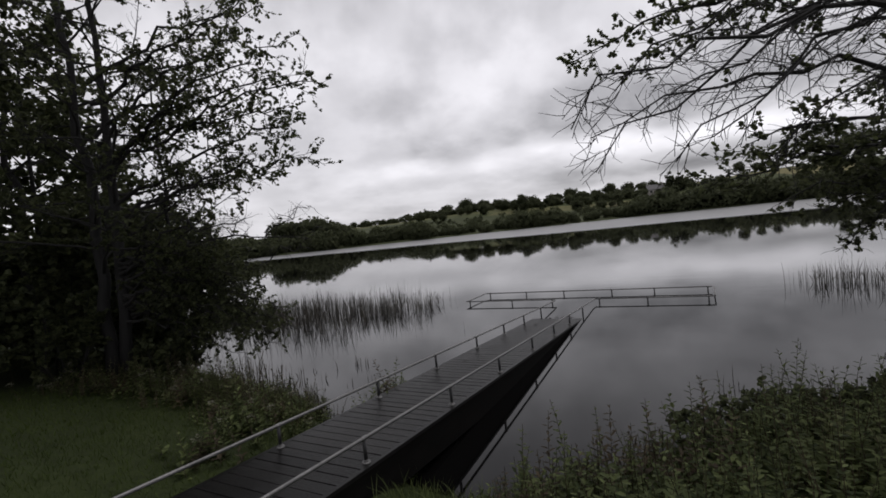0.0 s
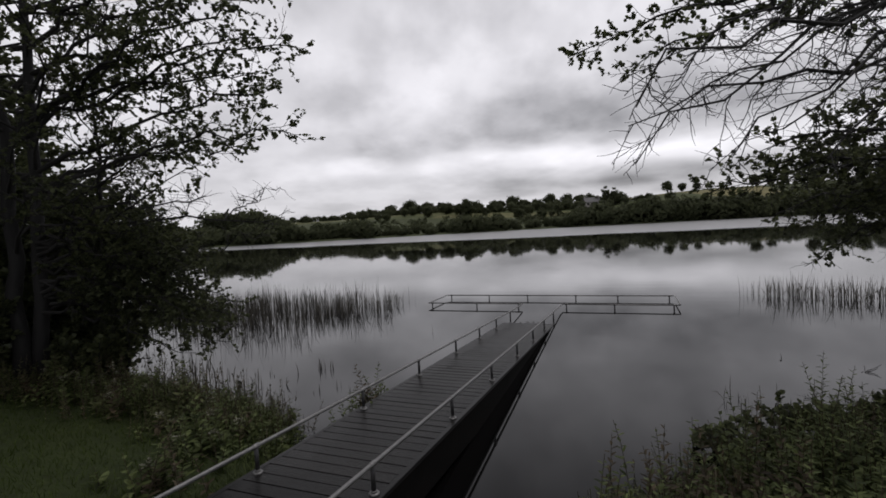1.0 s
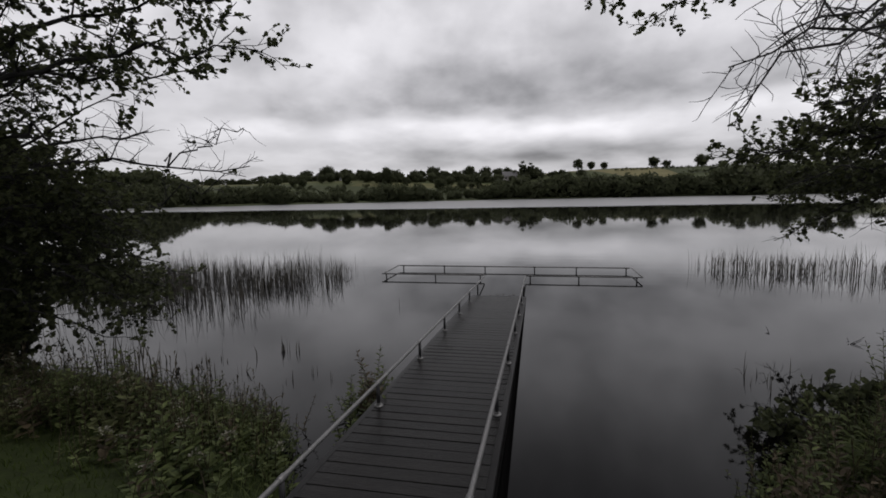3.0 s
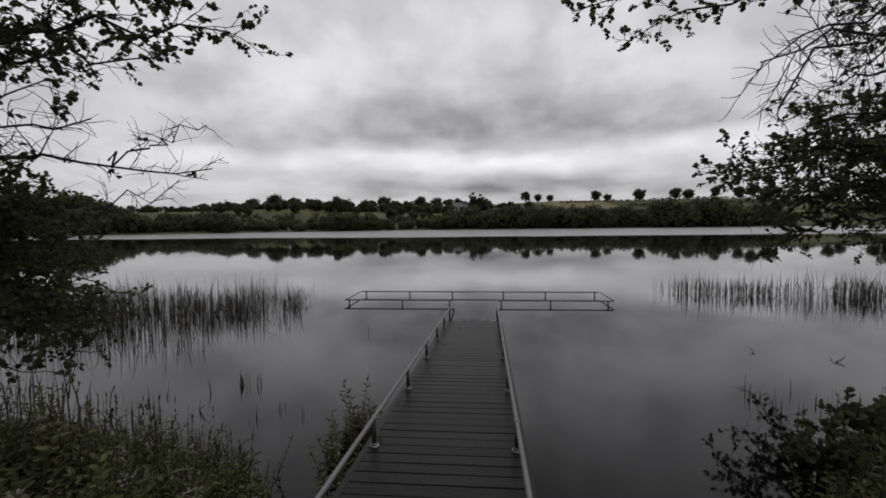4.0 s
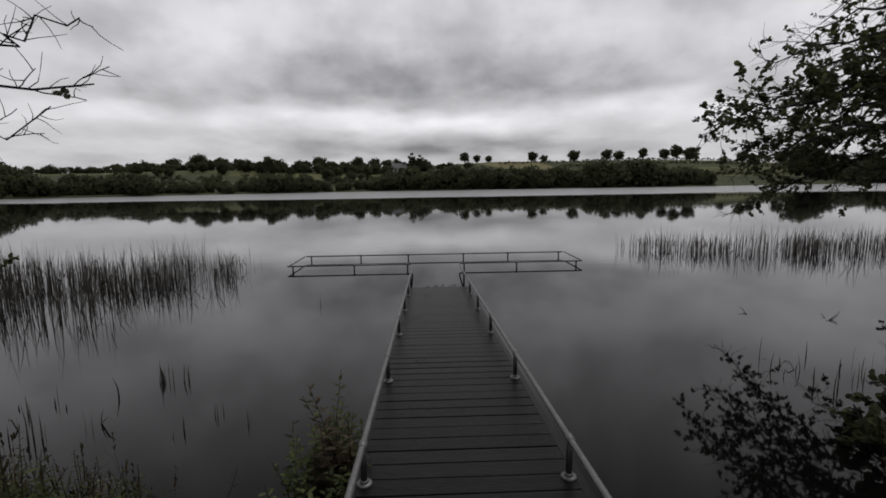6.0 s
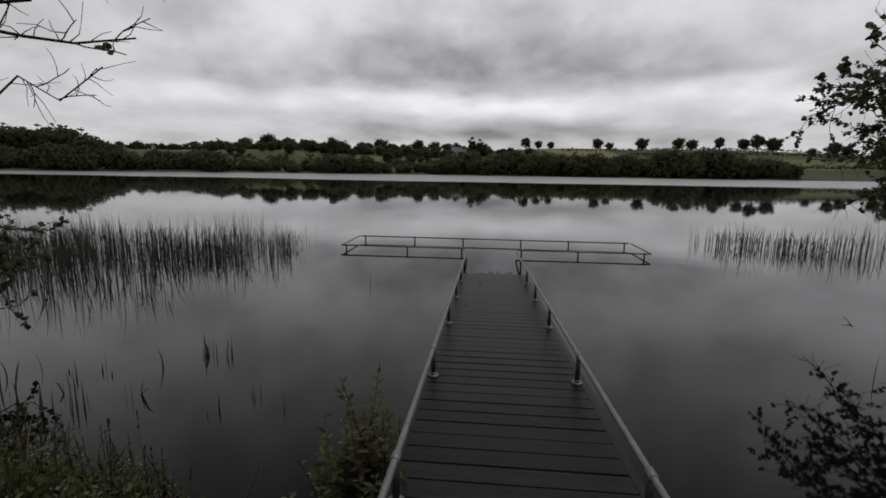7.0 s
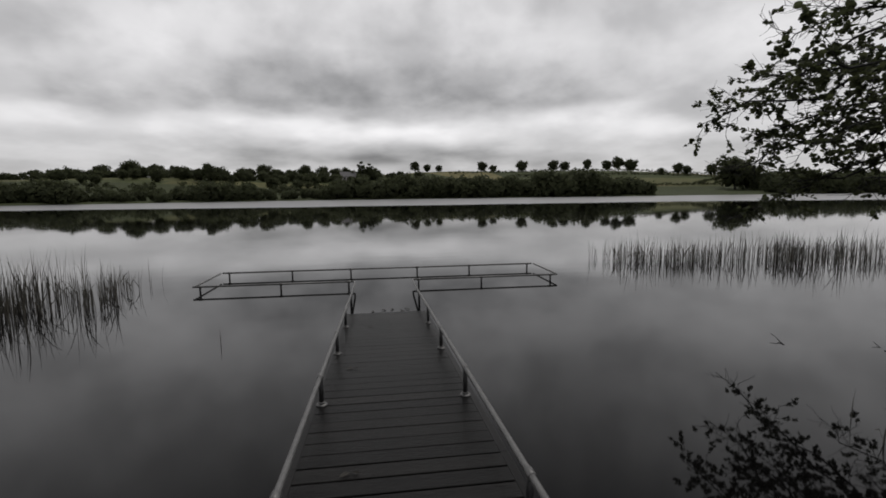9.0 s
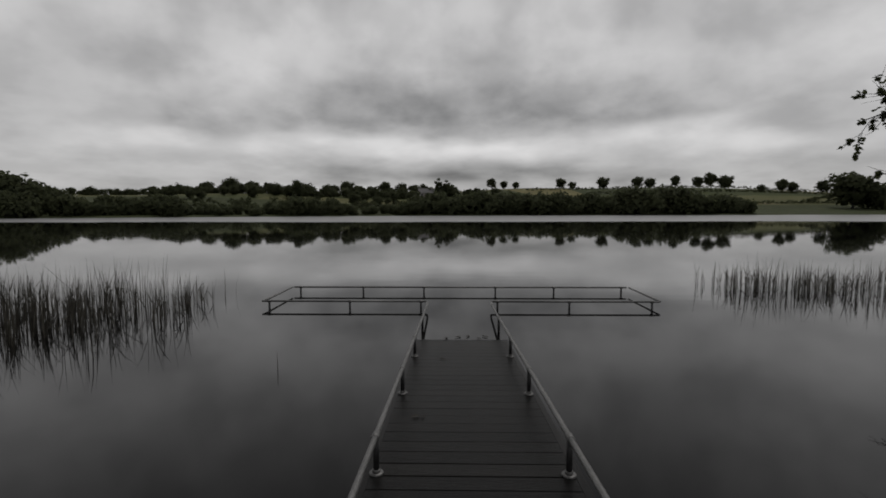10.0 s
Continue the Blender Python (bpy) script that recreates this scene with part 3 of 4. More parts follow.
# the alder on the bank beside the jetty: two trunks from one root, and its slim neighbour
AZ = gz(-6.45, 1.0)
build_tree("alder_tree", (-6.45, 1.0, AZ - 0.05), "double-stemmed alder with dark trunks and sparse foliage",
           [((-6.5, 0.95, AZ - 0.1), (-6.85, 1.0, 9.8), 0.13), ((-6.3, 1.1, AZ - 0.1), (-6.2, 1.3, 9.4), 0.12)],
           [((-6.3, 1.1, 3.0), (-1.98, 1.87, 3.92), 0.35, 0.045, 0.9, 1.0, 0.0),
            ((-6.3, 1.2, 2.5), (-2.6, 2.54, 2.78), 0.2, 0.04, 0.05, 0.55, -0.05),
            ((-3.6, 2.3, 2.86), (-2.68, 2.58, 3.25), -0.06, 0.014, 0.06, 0.4, -0.03),
            ((-6.3, 1.3, 2.2), (-3.5, 3.3, 2.75), -0.15, 0.03, 0.04, 0.5, -0.06),
            ((-6.3, 1.1, 2.6), (-3.05, 1.5, 3.1), 0.25, 0.035, 0.06, 0.7, 0.0),
            ((-6.4, 1.1, 3.6), (-2.5, 2.2, 4.6), 0.2, 0.045, 1.0, 1.1, 0.0),
            ((-6.4, 1.1, 3.3), (-3.2, 2.6, 4.0), 0.2, 0.045, 0.8, 1.0, 0.0),
            ((-6.4, 1.1, 4.2), (-2.9, 1.2, 5.4), 0.2, 0.045, 0.95, 1.1, 0.0),
            ((-6.4, 1.1, 5.0), (-3.4, 2.0, 6.2), 0.2, 0.045, 0.9, 1.1, 0.0),
            ((-6.4, 1.1, 4.6), (-2.9, 2.6, 5.6), 0.2, 0.045, 0.9, 1.0, 0.0),
            ((-6.4, 1.1, 4.4), (-2.2, 2.5, 5.3), 0.2, 0.045, 0.8, 0.9, 0.0),
            ((-6.4, 1.1, 4.8), (-2.5, 2.2, 5.9), 0.2, 0.045, 0.8, 0.9, 0.0),
            ((-6.4, 1.1, 5.6), (-3.0, 2.2, 6.7), 0.2, 0.045, 0.9, 1.0, 0.0),
            ((-6.4, 1.1, 6.0), (-3.6, 2.8, 7.2), 0.2, 0.045, 0.9, 1.0, 0.0),
            ((-6.4, 1.1, 4.3), (-2.7, 2.4, 5.0), 0.2, 0.045, 1.0, 1.0, 0.0),
            ((-6.3, 1.1, 1.7), (-4.4, 2.8, 0.85), 0.4, 0.03, 1.0, 0.7, 0.03),
            ((-6.3, 1.1, 1.9), (-4.2, 2.3, 1.3), 0.4, 0.03, 1.0, 0.7, 0.03),
            ((-6.2, 1.1, 2.6), (-3.7, 1.7, 2.4), 0.2, 0.03, 1.0, 0.75, 0.02),
            ((-6.2, 1.1, 2.4), (-3.6, 1.6, 2.1), 0.2, 0.03, 1.0, 0.75, 0.02),
            ((-6.2, 1.1, 2.2), (-3.8, 1.9, 1.8), 0.2, 0.03, 1.0, 0.75, 0.02),
            ((-6.2, 1.1, 2.0), (-3.8, 1.6, 1.45), 0.2, 0.03, 1.0, 0.75, 0.02),
            ((-6.2, 1.1, 1.8), (-4.0, 2.0, 1.1), 0.2, 0.03, 1.0, 0.7, 0.02),
            ((-6.2, 1.1, 1.5), (-4.1, 1.7, 0.8), 0.2, 0.03, 1.0, 0.7, 0.02),
            ((-6.2, 1.1, 2.7), (-4.0, 1.4, 2.7), 0.2, 0.03, 1.0, 0.75, 0.02),
            ((-6.2, 1.1, 2.3), (-4.2, 1.6, 2.0), 0.2, 0.03, 1.0, 0.75, 0.02),
            ((-6.2, 1.1, 2.5), (-3.9, 2.1, 2.2), 0.2, 0.03, 1.0, 0.75, 0.02),
            ((-6.2, 1.1, 2.6), (-4.4, 2.2, 2.5), 0.2, 0.03, 1.0, 0.75, 0.02),
            ((-6.3, 1.2, 1.9), (-4.8, 3.3, 1.1), 0.3, 0.03, 1.0, 0.65, 0.03),
            ((-6.3, 1.2, 1.8), (-4.95, 3.6, 0.9), 0.3, 0.03, 1.0, 0.65, 0.03),
            ((-6.3, 1.2, 2.1), (-5.1, 3.5, 1.4), 0.3, 0.03, 1.0, 0.65, 0.03),
            ((-6.3, 1.2, 1.5), (-4.9, 3.4, 0.5), 0.4, 0.03, 1.0, 0.5, 0.03),
            ((-6.3, 1.1, 2.3), (-4.0, 2.4, 1.9), 0.2, 0.03, 1.0, 0.8, 0.02),
            ((-6.3, 1.1, 2.5), (-4.2, 1.9, 2.3), 0.2, 0.03, 1.0, 0.8, 0.02),
            ((-6.3, 1.1, 2.1), (-4.6, 2.7, 1.6), 0.2, 0.03, 1.0, 0.8, 0.02),
            ((-6.3, 1.1, 2.0), (-4.8, 2.0, 1.5), 0.2, 0.03, 1.0, 0.8, 0.02),
            ((-6.4, 1.1, 2.4), (-5.3, 3.2, 2.0), 0.2, 0.03, 1.0, 0.8, 0.02),
            ((-6.3, 1.1, 1.5), (-5.0, 3.5, 0.7), 0.35, 0.03, 1.0, 0.7, 0.03),
            ((-6.3, 1.1, 1.9), (-3.95, 2.7, 1.4), 0.25, 0.03, 1.0, 0.55, 0.03),
            ((-6.3, 1.1, 1.7), (-4.3, 2.9, 1.15), 0.25, 0.03, 1.0, 0.6, 0.03),
            ((-6.3, 1.1, 1.6), (-4.85, 3.3, 0.75), 0.3, 0.03, 1.0, 0.55, 0.03),
            ((-6.3, 1.1, 2.6), (-4.6, 2.4, 2.45), 0.15, 0.03, 1.0, 0.7, 0.0),
            ((-6.3, 1.1, 2.7), (-5.2, 3.2, 2.55), 0.15, 0.03, 1.0, 0.7, 0.0)],
           [(0, 2.3, 9.3, 34, 2.9, 0.8), (1, 2.5, 9.0, 30, 2.9, 0.8)], size=0.053)
build_tree("alder_tree", (-6.6, 2.45, gz(-6.6, 2.45) - 0.05), "slim young alder with sparse leaves at the water",
           [((-6.6, 2.45, gz(-6.6, 2.45) - 0.1), (-6.4, 2.3, 6.4), 0.06)], [], [(0, 1.6, 6.2, 14, 1.3, 0.8)])

# the alder that leans over the lake from the other bank
TR = (6.9, 2.6)
tz = gz(*TR)
build_tree("alder_tree", (*TR, tz - 0.05), "alder leaning over the lake with bare twigs and leafy boughs",
           [((*TR, tz - 0.1), (6.4, 3.4, 8.6), 0.17)],
           [((6.7, 2.8, 3.4), (2.45, 0.45, 3.3), 0.75, 0.045, 0, 0.85, 0.05),
            ((6.7, 2.8, 3.6), (2.45, 1.4, 2.98), 0.9, 0.045, 0, 0.85, 0.05),
            ((6.6, 3.0, 3.2), (2.4, 1.55, 3.36), 0.5, 0.04, 0.02, 0.85, 0.04),
            ((6.7, 2.8, 3.5), (3.2, 1.2, 2.95), 0.8, 0.04, 0.02, 0.85, 0.05),
            ((6.7, 2.8, 3.3), (3.5, 1.0, 3.1), 0.7, 0.035, 0.02, 0.9, 0.05),
            ((6.7, 2.8, 3.7), (2.8, 0.7, 3.6), 0.8, 0.035, 0.02, 0.9, 0.04),
            ((6.7, 2.8, 3.2), (4.0, 1.7, 2.9), 0.6, 0.035, 0.1, 0.9, 0.05),
            ((6.6, 3.0, 4.0), (2.9, 2.4, 3.6), 0.6, 0.04, 0.06, 0.9, 0.03),
            ((6.6, 3.0, 3.9), (3.3, 1.6, 3.9), 0.5, 0.04, 0.06, 0.9, 0.02),
            ((6.5, 3.2, 4.4), (1.55, 4.6, 5.1), 0.45, 0.05, 1, 0.6, 0.03),
            ((6.5, 3.2, 4.6), (2.4, 5.0, 4.8), 0.45, 0.05, 1, 0.6, 0.03),
            ((6.5, 3.2, 5.0), (2.2, 3.6, 5.9), 0.4, 0.05, 0.5, 0.8, 0.0),
            ((6.6, 3.2, 2.6), (4.2, 4.3, 3.05), 0.25, 0.04, 0.85, 0.9, 0.0),
            ((6.6, 3.2, 2.6), (3.5, 4.7, 2.75), 0.35, 0.04, 0.85, 0.8, 0.0),
            ((6.6, 3.2, 2.9), (3.9, 3.6, 3.2), 0.25, 0.04, 0.5, 0.9, 0.0),
            ((6.6, 3.2, 2.4), (4.4, 4.9, 2.4), 0.3, 0.04, 0.85, 0.8, 0.0),
            ((6.6, 3.2, 2.7), (4.9, 5.2, 2.9), 0.3, 0.04, 0.85, 0.9, 0.0),
            ((6.6, 3.2, 2.2), (4.9, 4.3, 2.3), 0.3, 0.04, 0.85, 0.8, 0.0),
            ((6.5, 3.4, 2.9), (5.3, 7.8, 3.05), 0.35, 0.045, 0.62, 1.0, 0.0),
            ((6.5, 3.4, 2.6), (5.5, 7.3, 2.5), 0.35, 0.045, 0.62, 1.0, 0.0),
            ((6.5, 3.4, 2.3), (5.6, 7.3, 2.2), 0.35, 0.04, 0.62, 0.9, 0.02),
            ((6.6, 3.4, 2.0), (5.6, 7.9, 1.3), 0.5, 0.03, 0.45, 0.45, 0.04),
            ((6.5, 3.4, 2.7), (5.05, 7.9, 2.85), 0.3, 0.04, 0.62, 0.7, 0.0),
            ((6.5, 3.4, 2.5), (5.4, 7.7, 2.1), 0.35, 0.04, 0.62, 0.8, 0.02),
            ((6.6, 3.4, 2.3), (5.9, 7.4, 1.6), 0.4, 0.035, 0.62, 0.7, 0.02),
            ((6.7, 3.4, 2.2), (6.7, 6.7, 1.8), 0.35, 0.04, 0.3, 0.9, 0.02),
            ((6.7, 3.4, 2.6), (6.1, 7.2, 2.6), 0.3, 0.04, 0.3, 1.0, 0.0),
            ((6.7, 3.4, 3.0), (6.9, 7.4, 3.0), 0.3, 0.04, 0.3, 1.0, 0.0),
            ((6.8, 3.4, 1.9), (7.6, 6.4, 1.5), 0.3, 0.04, 0.3, 0.9, 0.02),
            ((6.5, 3.4, 3.4), (5.9, 7.6, 3.5), 0.3, 0.045, 0.3, 1.1, 0.0),
            ((6.5, 3.4, 3.6), (5.9, 7.3, 3.9), 0.3, 0.045, 0.3, 1.1, 0.0),
            ((6.5, 3.4, 4.0), (6.2, 7.0, 4.3), 0.3, 0.045, 0.3, 1.1, 0.0),
            ((6.5, 3.4, 4.4), (6.8, 7.4, 4.7), 0.3, 0.045, 0.3, 1.1, 0.0),
            ((6.6, 3.4, 3.8), (7.2, 6.6, 3.9), 0.3, 0.045, 0.3, 1.1, 0.0),
            ((6.5, 3.4, 5.0), (6.7, 6.8, 5.4), 0.3, 0.045, 0.3, 1.1, 0.0),
            ((6.9, 3.4, 2.4), (8.2, 7.4, 3.1), 0.2, 0.045, 0.3, 1.0, 0.0),
            ((6.9, 3.4, 2.2), (8.6, 7.2, 2.3), 0.3, 0.045, 0.3, 1.0, 0.0),
            ((6.9, 3.4, 1.9), (8.5, 7.1, 1.0), 0.4, 0.04, 0.3, 0.8, 0.02),
            ((6.9, 3.4, 2.8), (8.9, 7.0, 3.8), 0.2, 0.045, 0.3, 1.0, 0.0)],
           [(0, 3.4, 8.4, 20, 2.3, 0.4)], size=0.062)

# thicket behind the alder on the bank
random.seed(21)
for x, y, h, r in ((-9.4, 0.9, 9.5, 0.11), (-8.9, -1.2, 9.8, 0.12), (-11.5, 2.0, 8.0, 0.09), (-10.5, -2.0, 8.5, 0.1), (-8.2, 2.2, 3.6, 0.06), (-10.2, 3.0, 4.2, 0.07), (-12.6, 0.9, 9.6, 0.11), (-12.2, 3.6, 6.5, 0.09)):
    z = gz(x, y)
    build_tree("thicket_tree", (x, y, z - 0.05), "dense dark green tree of the bank thicket", [((x, y, z - 0.1), (x + random.uniform(-0.5, 0.5), y, h), r)], [],
               [(0, 0.7, h - 0.3, 29, 2.3, 1.0)], size=0.115, group="bank thicket")


def build_bush(place, tall, wide, stems, size, label, leafy=1.0):
    """A many-stemmed bush with arching, leafy shoots."""
    t = thing("bush", place, label, "bush", "bank bushes")
    wood, leaves = Geo(), Geo()
    for i in range(stems):
        w = i * 2.4 + random.uniform(-0.4, 0.4)
        lean = random.uniform(0.05, 1.0) * wide / tall
        d = Vector((math.cos(w) * lean, math.sin(w) * lean, 1))
        foot = Vector((math.cos(w), math.sin(w), 0)) * random.uniform(0.0, 0.25) * wide
        foot.z = gz(place[0] + foot.x, place[1] + foot.y) - place[2] - 0.04
        pts = wander(foot, d, tall * random.uniform(0.7, 1.15), 6, 0.12, 0.0)
        limb(wood, leaves, pts, 0.012, leafy, size, step=0.14, blen=0.3 * tall, start=0.1, twig=0.18, tstep=0.09)
    part("branchwork", wood, M_TWIG, t, kind="stuff")
    part("foliage", leaves, M_LEAF, t, kind="stuff")
    return t


for x, y, tall, wide in ((-7.3, -0.9, 1.7, 1.2), (-8.0, 0.6, 2.2, 1.4), (-7.2, 1.9, 1.6, 1.0), (-8.6, 2.6, 1.8, 1.2), (-9.6, -0.6, 2.4, 1.5), (-6.9, 0.4, 1.3, 0.9), (-6.0, 1.9, 1.0, 0.8), (-5.6, 1.3, 0.8, 0.7), (-10.4, 1.6, 2.2, 1.4), (-9.0, 3.3, 1.6, 1.1), (-11.6, 1.0, 3.2, 1.8), (-12.6, 2.2, 3.6, 2.0), (-11.2, -0.2, 3.2, 1.6)):
    build_bush((x, y, gz(x, y)), tall, wide, 11, 0.09, "dense dark green bush in the bank thicket")
for x, y, tall, wide in ((3.25, 1.95, 0.48, 0.5), (3.75, 2.3, 0.5, 0.5), (4.1, 2.5, 0.36, 0.4), (4.6, 2.8, 0.28, 0.4), (5.1, 3.1, 0.32, 0.45), (6.1, 3.7, 0.5, 0.6), (5.6, 3.35, 0.38, 0.5)):
    build_bush((x, y, gz(x, y)), tall, wide, 9, 0.065, "low dark alder bush at the water's edge")


# ---- far shore ----
def spray_patch(g, p, out, s):
    """A small kite-shaped spray of leaves, tilted at random, for a crown far away."""
    u = side_way(out, 1.1)
    v = u.cross(out + Vector((random.gauss(0, 0.5), random.gauss(0, 0.5), random.gauss(0, 0.5)))).normalized()
    i = len(g.v)
    g.v += [p - u * s, p + v * s * random.uniform(0.5, 0.9), p + u * s * random.uniform(0.8, 1.3), p - v * s * random.uniform(0.5, 0.9)]
    g.f.append((i, i + 1, i + 2, i + 3))


def far_tree_variant(seed, h, w, trunk_h, clumps):
    """A hedgerow tree: short trunk, forked limbs and a crown of leafy clumps with gaps."""
    random.seed(seed)
    t = thing("far_tree", (0, 0, 0), "dark green round-crowned tree on the far shore", "tree", "trees of the far shore")
    wood, leaves = Geo(), Geo()
    top = Vector((random.uniform(-0.3, 0.3), 0, h * 0.75))
    wood.tube(bent((0, 0, -0.3), top, 0, 6, 0.05), taper(0.05 * h * 0.6, 0.05, 6), 6)
    for _ in range(clumps):
        out = Vector((random.gauss(0, 1), random.gauss(0, 1), random.gauss(0, 1))).normalized() * random.uniform(0.25, 0.82)
        c = Vector((out.x * w * 0.46, out.y * w * 0.46, trunk_h + (h - trunk_h) * (0.44 + 0.5 * out.z)))
        wood.tube([Vector((0, 0, trunk_h * 0.8)), c], [0.05, 0.02], 3, False)
        r = w * random.uniform(0.11, 0.19)
        for _ in range(44):
            d = Vector((random.gauss(0, 1), random.gauss(0, 1), random.gauss(0, 0.8))).normalized()
            p = c + d * r * random.uniform(0.4, 1.05)
            spray_patch(leaves, p, d, 0.034 * w * random.uniform(0.7, 1.4) + 0.08)
    part("trunk", wood, M_BARK, t)
    soften(part("crown", leaves, M_FAR, t), lambda p: p - Vector((0, 0, trunk_h + 0.35 * (h - trunk_h))))
    return t


def soften(ob, way):
    """Shade the sprays of a distant crown as one leafy mass, by normals that point out of it."""
    me = ob.data
    me.polygons.foreach_set("use_smooth", [True] * len(me.polygons))
    me.normals_split_custom_set_from_vertices([(way(v.co).normalized() * 0.8 + Vector((random.gauss(0, 0.2), random.gauss(0, 0.2), 0.15))).normalized() for v in me.vertices])
    return ob


def far_mesh_set():
    out = []
    for s, h, w, th, c in ((1, 8, 8.2, 0.8, 48), (2, 7, 8.6, 0.5, 50), (3, 9, 7.8, 0.4, 50), (4, 7.5, 7.2, 1.1, 40), (5, 6, 9, -0.7, 56), (6, 5, 8.5, -0.8, 52), (7, 9.5, 4.6, 0.4, 44)):
        t = far_tree_variant(s, h, w, th, c)
        out.append((t, h))
    return out


FAR = far_mesh_set()
USED = set()


def plant_far(kind, x, y, tall, label=""):
    """Stand a tree of that kind and height at x, y."""
    t, h = FAR[kind]
    s = tall / h
    m = pose(x, y, gz(x, y) - 0.15, 0, 0, random.uniform(0, 360)) @ Matrix.Diagonal((s * random.uniform(0.95, 1.2), s * random.uniform(0.95, 1.2), s, 1))
    if kind in USED:
        c = t.copy()
        scene.collection.objects.link(c)
        for ch in t.children:
            k = ch.copy()
            scene.collection.objects.link(k)
            k.parent = c
    else:
        USED.add(kind)
        c = t
    c.matrix_basis = m
    return tagged(c, label) if label else c


random.seed(5)
# bearing of each hilltop tree as x/y, its distance, its height, its kind
HILL = [(-0.639, 250, 6, 0), (-0.597, 250, 6, 1), (-0.524, 250, 7.5, 0), (-0.472, 240, 9, 1), (-0.430, 245, 8, 3), (-0.384, 235, 6, 2), (-0.327, 200, 10, 2),
        (-0.261, 270, 6.5, 0), (-0.225, 260, 8.5, 1), (-0.174, 270, 6, 1), (-0.144, 265, 8, 0), (-0.109, 265, 8, 1), (-0.061, 240, 8, 3), (-0.031, 230, 10, 6),
        (-0.013, 232, 9, 6), (0.081, 290, 7, 3), (0.106, 290, 6, 0), (0.131, 290, 5, 1), (0.226, 300, 7, 0), (0.249, 300, 5, 1), (0.312, 300, 7.5, 1),
        (0.383, 295, 9, 0), (0.409, 295, 7, 1), (0.462, 300, 9, 3), (0.509, 300, 8, 0), (0.535, 300, 9.5, 3), (0.564, 300, 9, 1), (0.637, 250, 5, 1),
        (0.680, 250, 7, 3), (0.703, 250, 6.5, 0), (0.764, 250, 8.5, 3), (0.825, 180, 14, 0), (0.857, 182, 11, 1), (-0.982, 118, 12, 1), (-0.938, 116, 10, 1), (-1.036, 120, 13, 0), (-1.09, 118, 12, 1), (-0.89, 119, 9, 1), (-0.85, 125, 8, 0), (0.903, 176, 9, 4), (0.972, 172, 10, 1)]
for b, dist, tall, kind in HILL:
    plant_far(kind, b * dist, dist, tall * random.uniform(0.85, 1.1), "round-crowned tree standing on the far hill")
# the wooded belt along the water
for i in range(150):
    x = -162 + i * 1.7 + random.uniform(-1.2, 1.2)
    ys = float(far_shore(x))
    left = x < -64
    tall = random.uniform(3.6, 6.0) if -64 < x < -6 else random.uniform(5.2, 7.6)
    if left:
        tall = random.uniform(3.4, 6.2) if x > -125 else random.uniform(6.0, 8.5)
    if 54 < x < 74:
        tall = random.uniform(7.6, 9.2)
    if -68 < x < -48 or -31 < x < -12:
        tall = random.uniform(2.2, 3.4)
    plant_far(random.choice((1, 4, 4, 5, 5)), x, ys + random.uniform(2, 9), tall, "bushy dark tree of the belt along the far shore")
for _ in range(56):
    d = random.uniform(185, 265)
    plant_far(random.choice((0, 1, 1, 3, 4)), random.uniform(-0.62, 0.08) * d, d, random.uniform(3.5, 6.5), "dark hedgerow tree on the far slope")
for i in range(36):
    x = 148 + i * 2.0 + random.uniform(-1, 1)
    plant_far(random.choice((1, 4, 4, 5)), x, float(far_shore(x)) + random.uniform(3, 10), random.uniform(6.0, 9.5), "bushy dark tree of the belt along the far shore")
# hedges across the hill and bushes on the slope, too small and many to tell apart


def hedge_growth(spots, label):
    g = Geo()
    for x, y, tall in spots:
        z = gz(x, y)
        for _ in range(9):
            cx, cy, cz = random.gauss(0, 0.42) * tall, random.gauss(0, 0.42) * tall, random.uniform(0.15, 0.8) * tall
            for _ in range(16):
                d = Vector((random.gauss(0, 1), random.gauss(0, 1), random.gauss(0, 0.9))).normalized()
                spray_patch(g, Vector((x + cx, y + cy, z + cz)) + d * tall * 0.2, d, 0.13 * tall * random.uniform(0.6, 1.2))
    hedge = tagged(new("hedgerow", g.mesh("hedgerow", M_FAR)), label, "hedge", kind="stuff")
    soften(hedge, lambda p: Vector((0.3 * math.sin(p.x * 1.3), -0.5, 0.75)))


hedge_growth([(-235 + 1.9 * i, 238 + 12 * math.sin(i * 0.07), random.uniform(2.0, 4.2)) for i in range(130)], "tall dark hedge along the crest of the far hill")
hedge_growth([(40 + 2.6 * i, 255 + 35 * math.sin(i * 0.022), random.uniform(1.2, 2.0)) for i in range(100)], "low dark hedge between the fields on the far hill")
hedge_growth([(x, float(far_shore(x)) + random.uniform(8, 70), random.uniform(1.8, 3.8)) for x in (random.uniform(-115, 5) for _ in range(90))], "scattered dark bushes on the far slope")
hedge_growth([(70 + 2.2 * i, 238 + 10 * math.sin(i * 0.05), random.uniform(1.0, 1.9)) for i in range(95)], "dark uneven hedge between the fields on the far hill")
hedge_growth([(150 + 1.1 * i, 205 + 0.95 * i, random.uniform(0.9, 1.6)) for i in range(70)], "dark hedge running up the far hill")
hedge_growth([(92 + 1.6 * i, 196 + 0.12 * i, random.uniform(1.0, 1.6)) for i in range(80)], "low dark hedge across the shore pasture")
for i in range(40):
    f = i / 39
    plant_far(random.choice((4, 5, 1)), -230 + 250 * f, 215 + random.uniform(-6, 6) + 20 * f, random.uniform(2.5, 5.5), "dark hedgerow tree on the far slope")


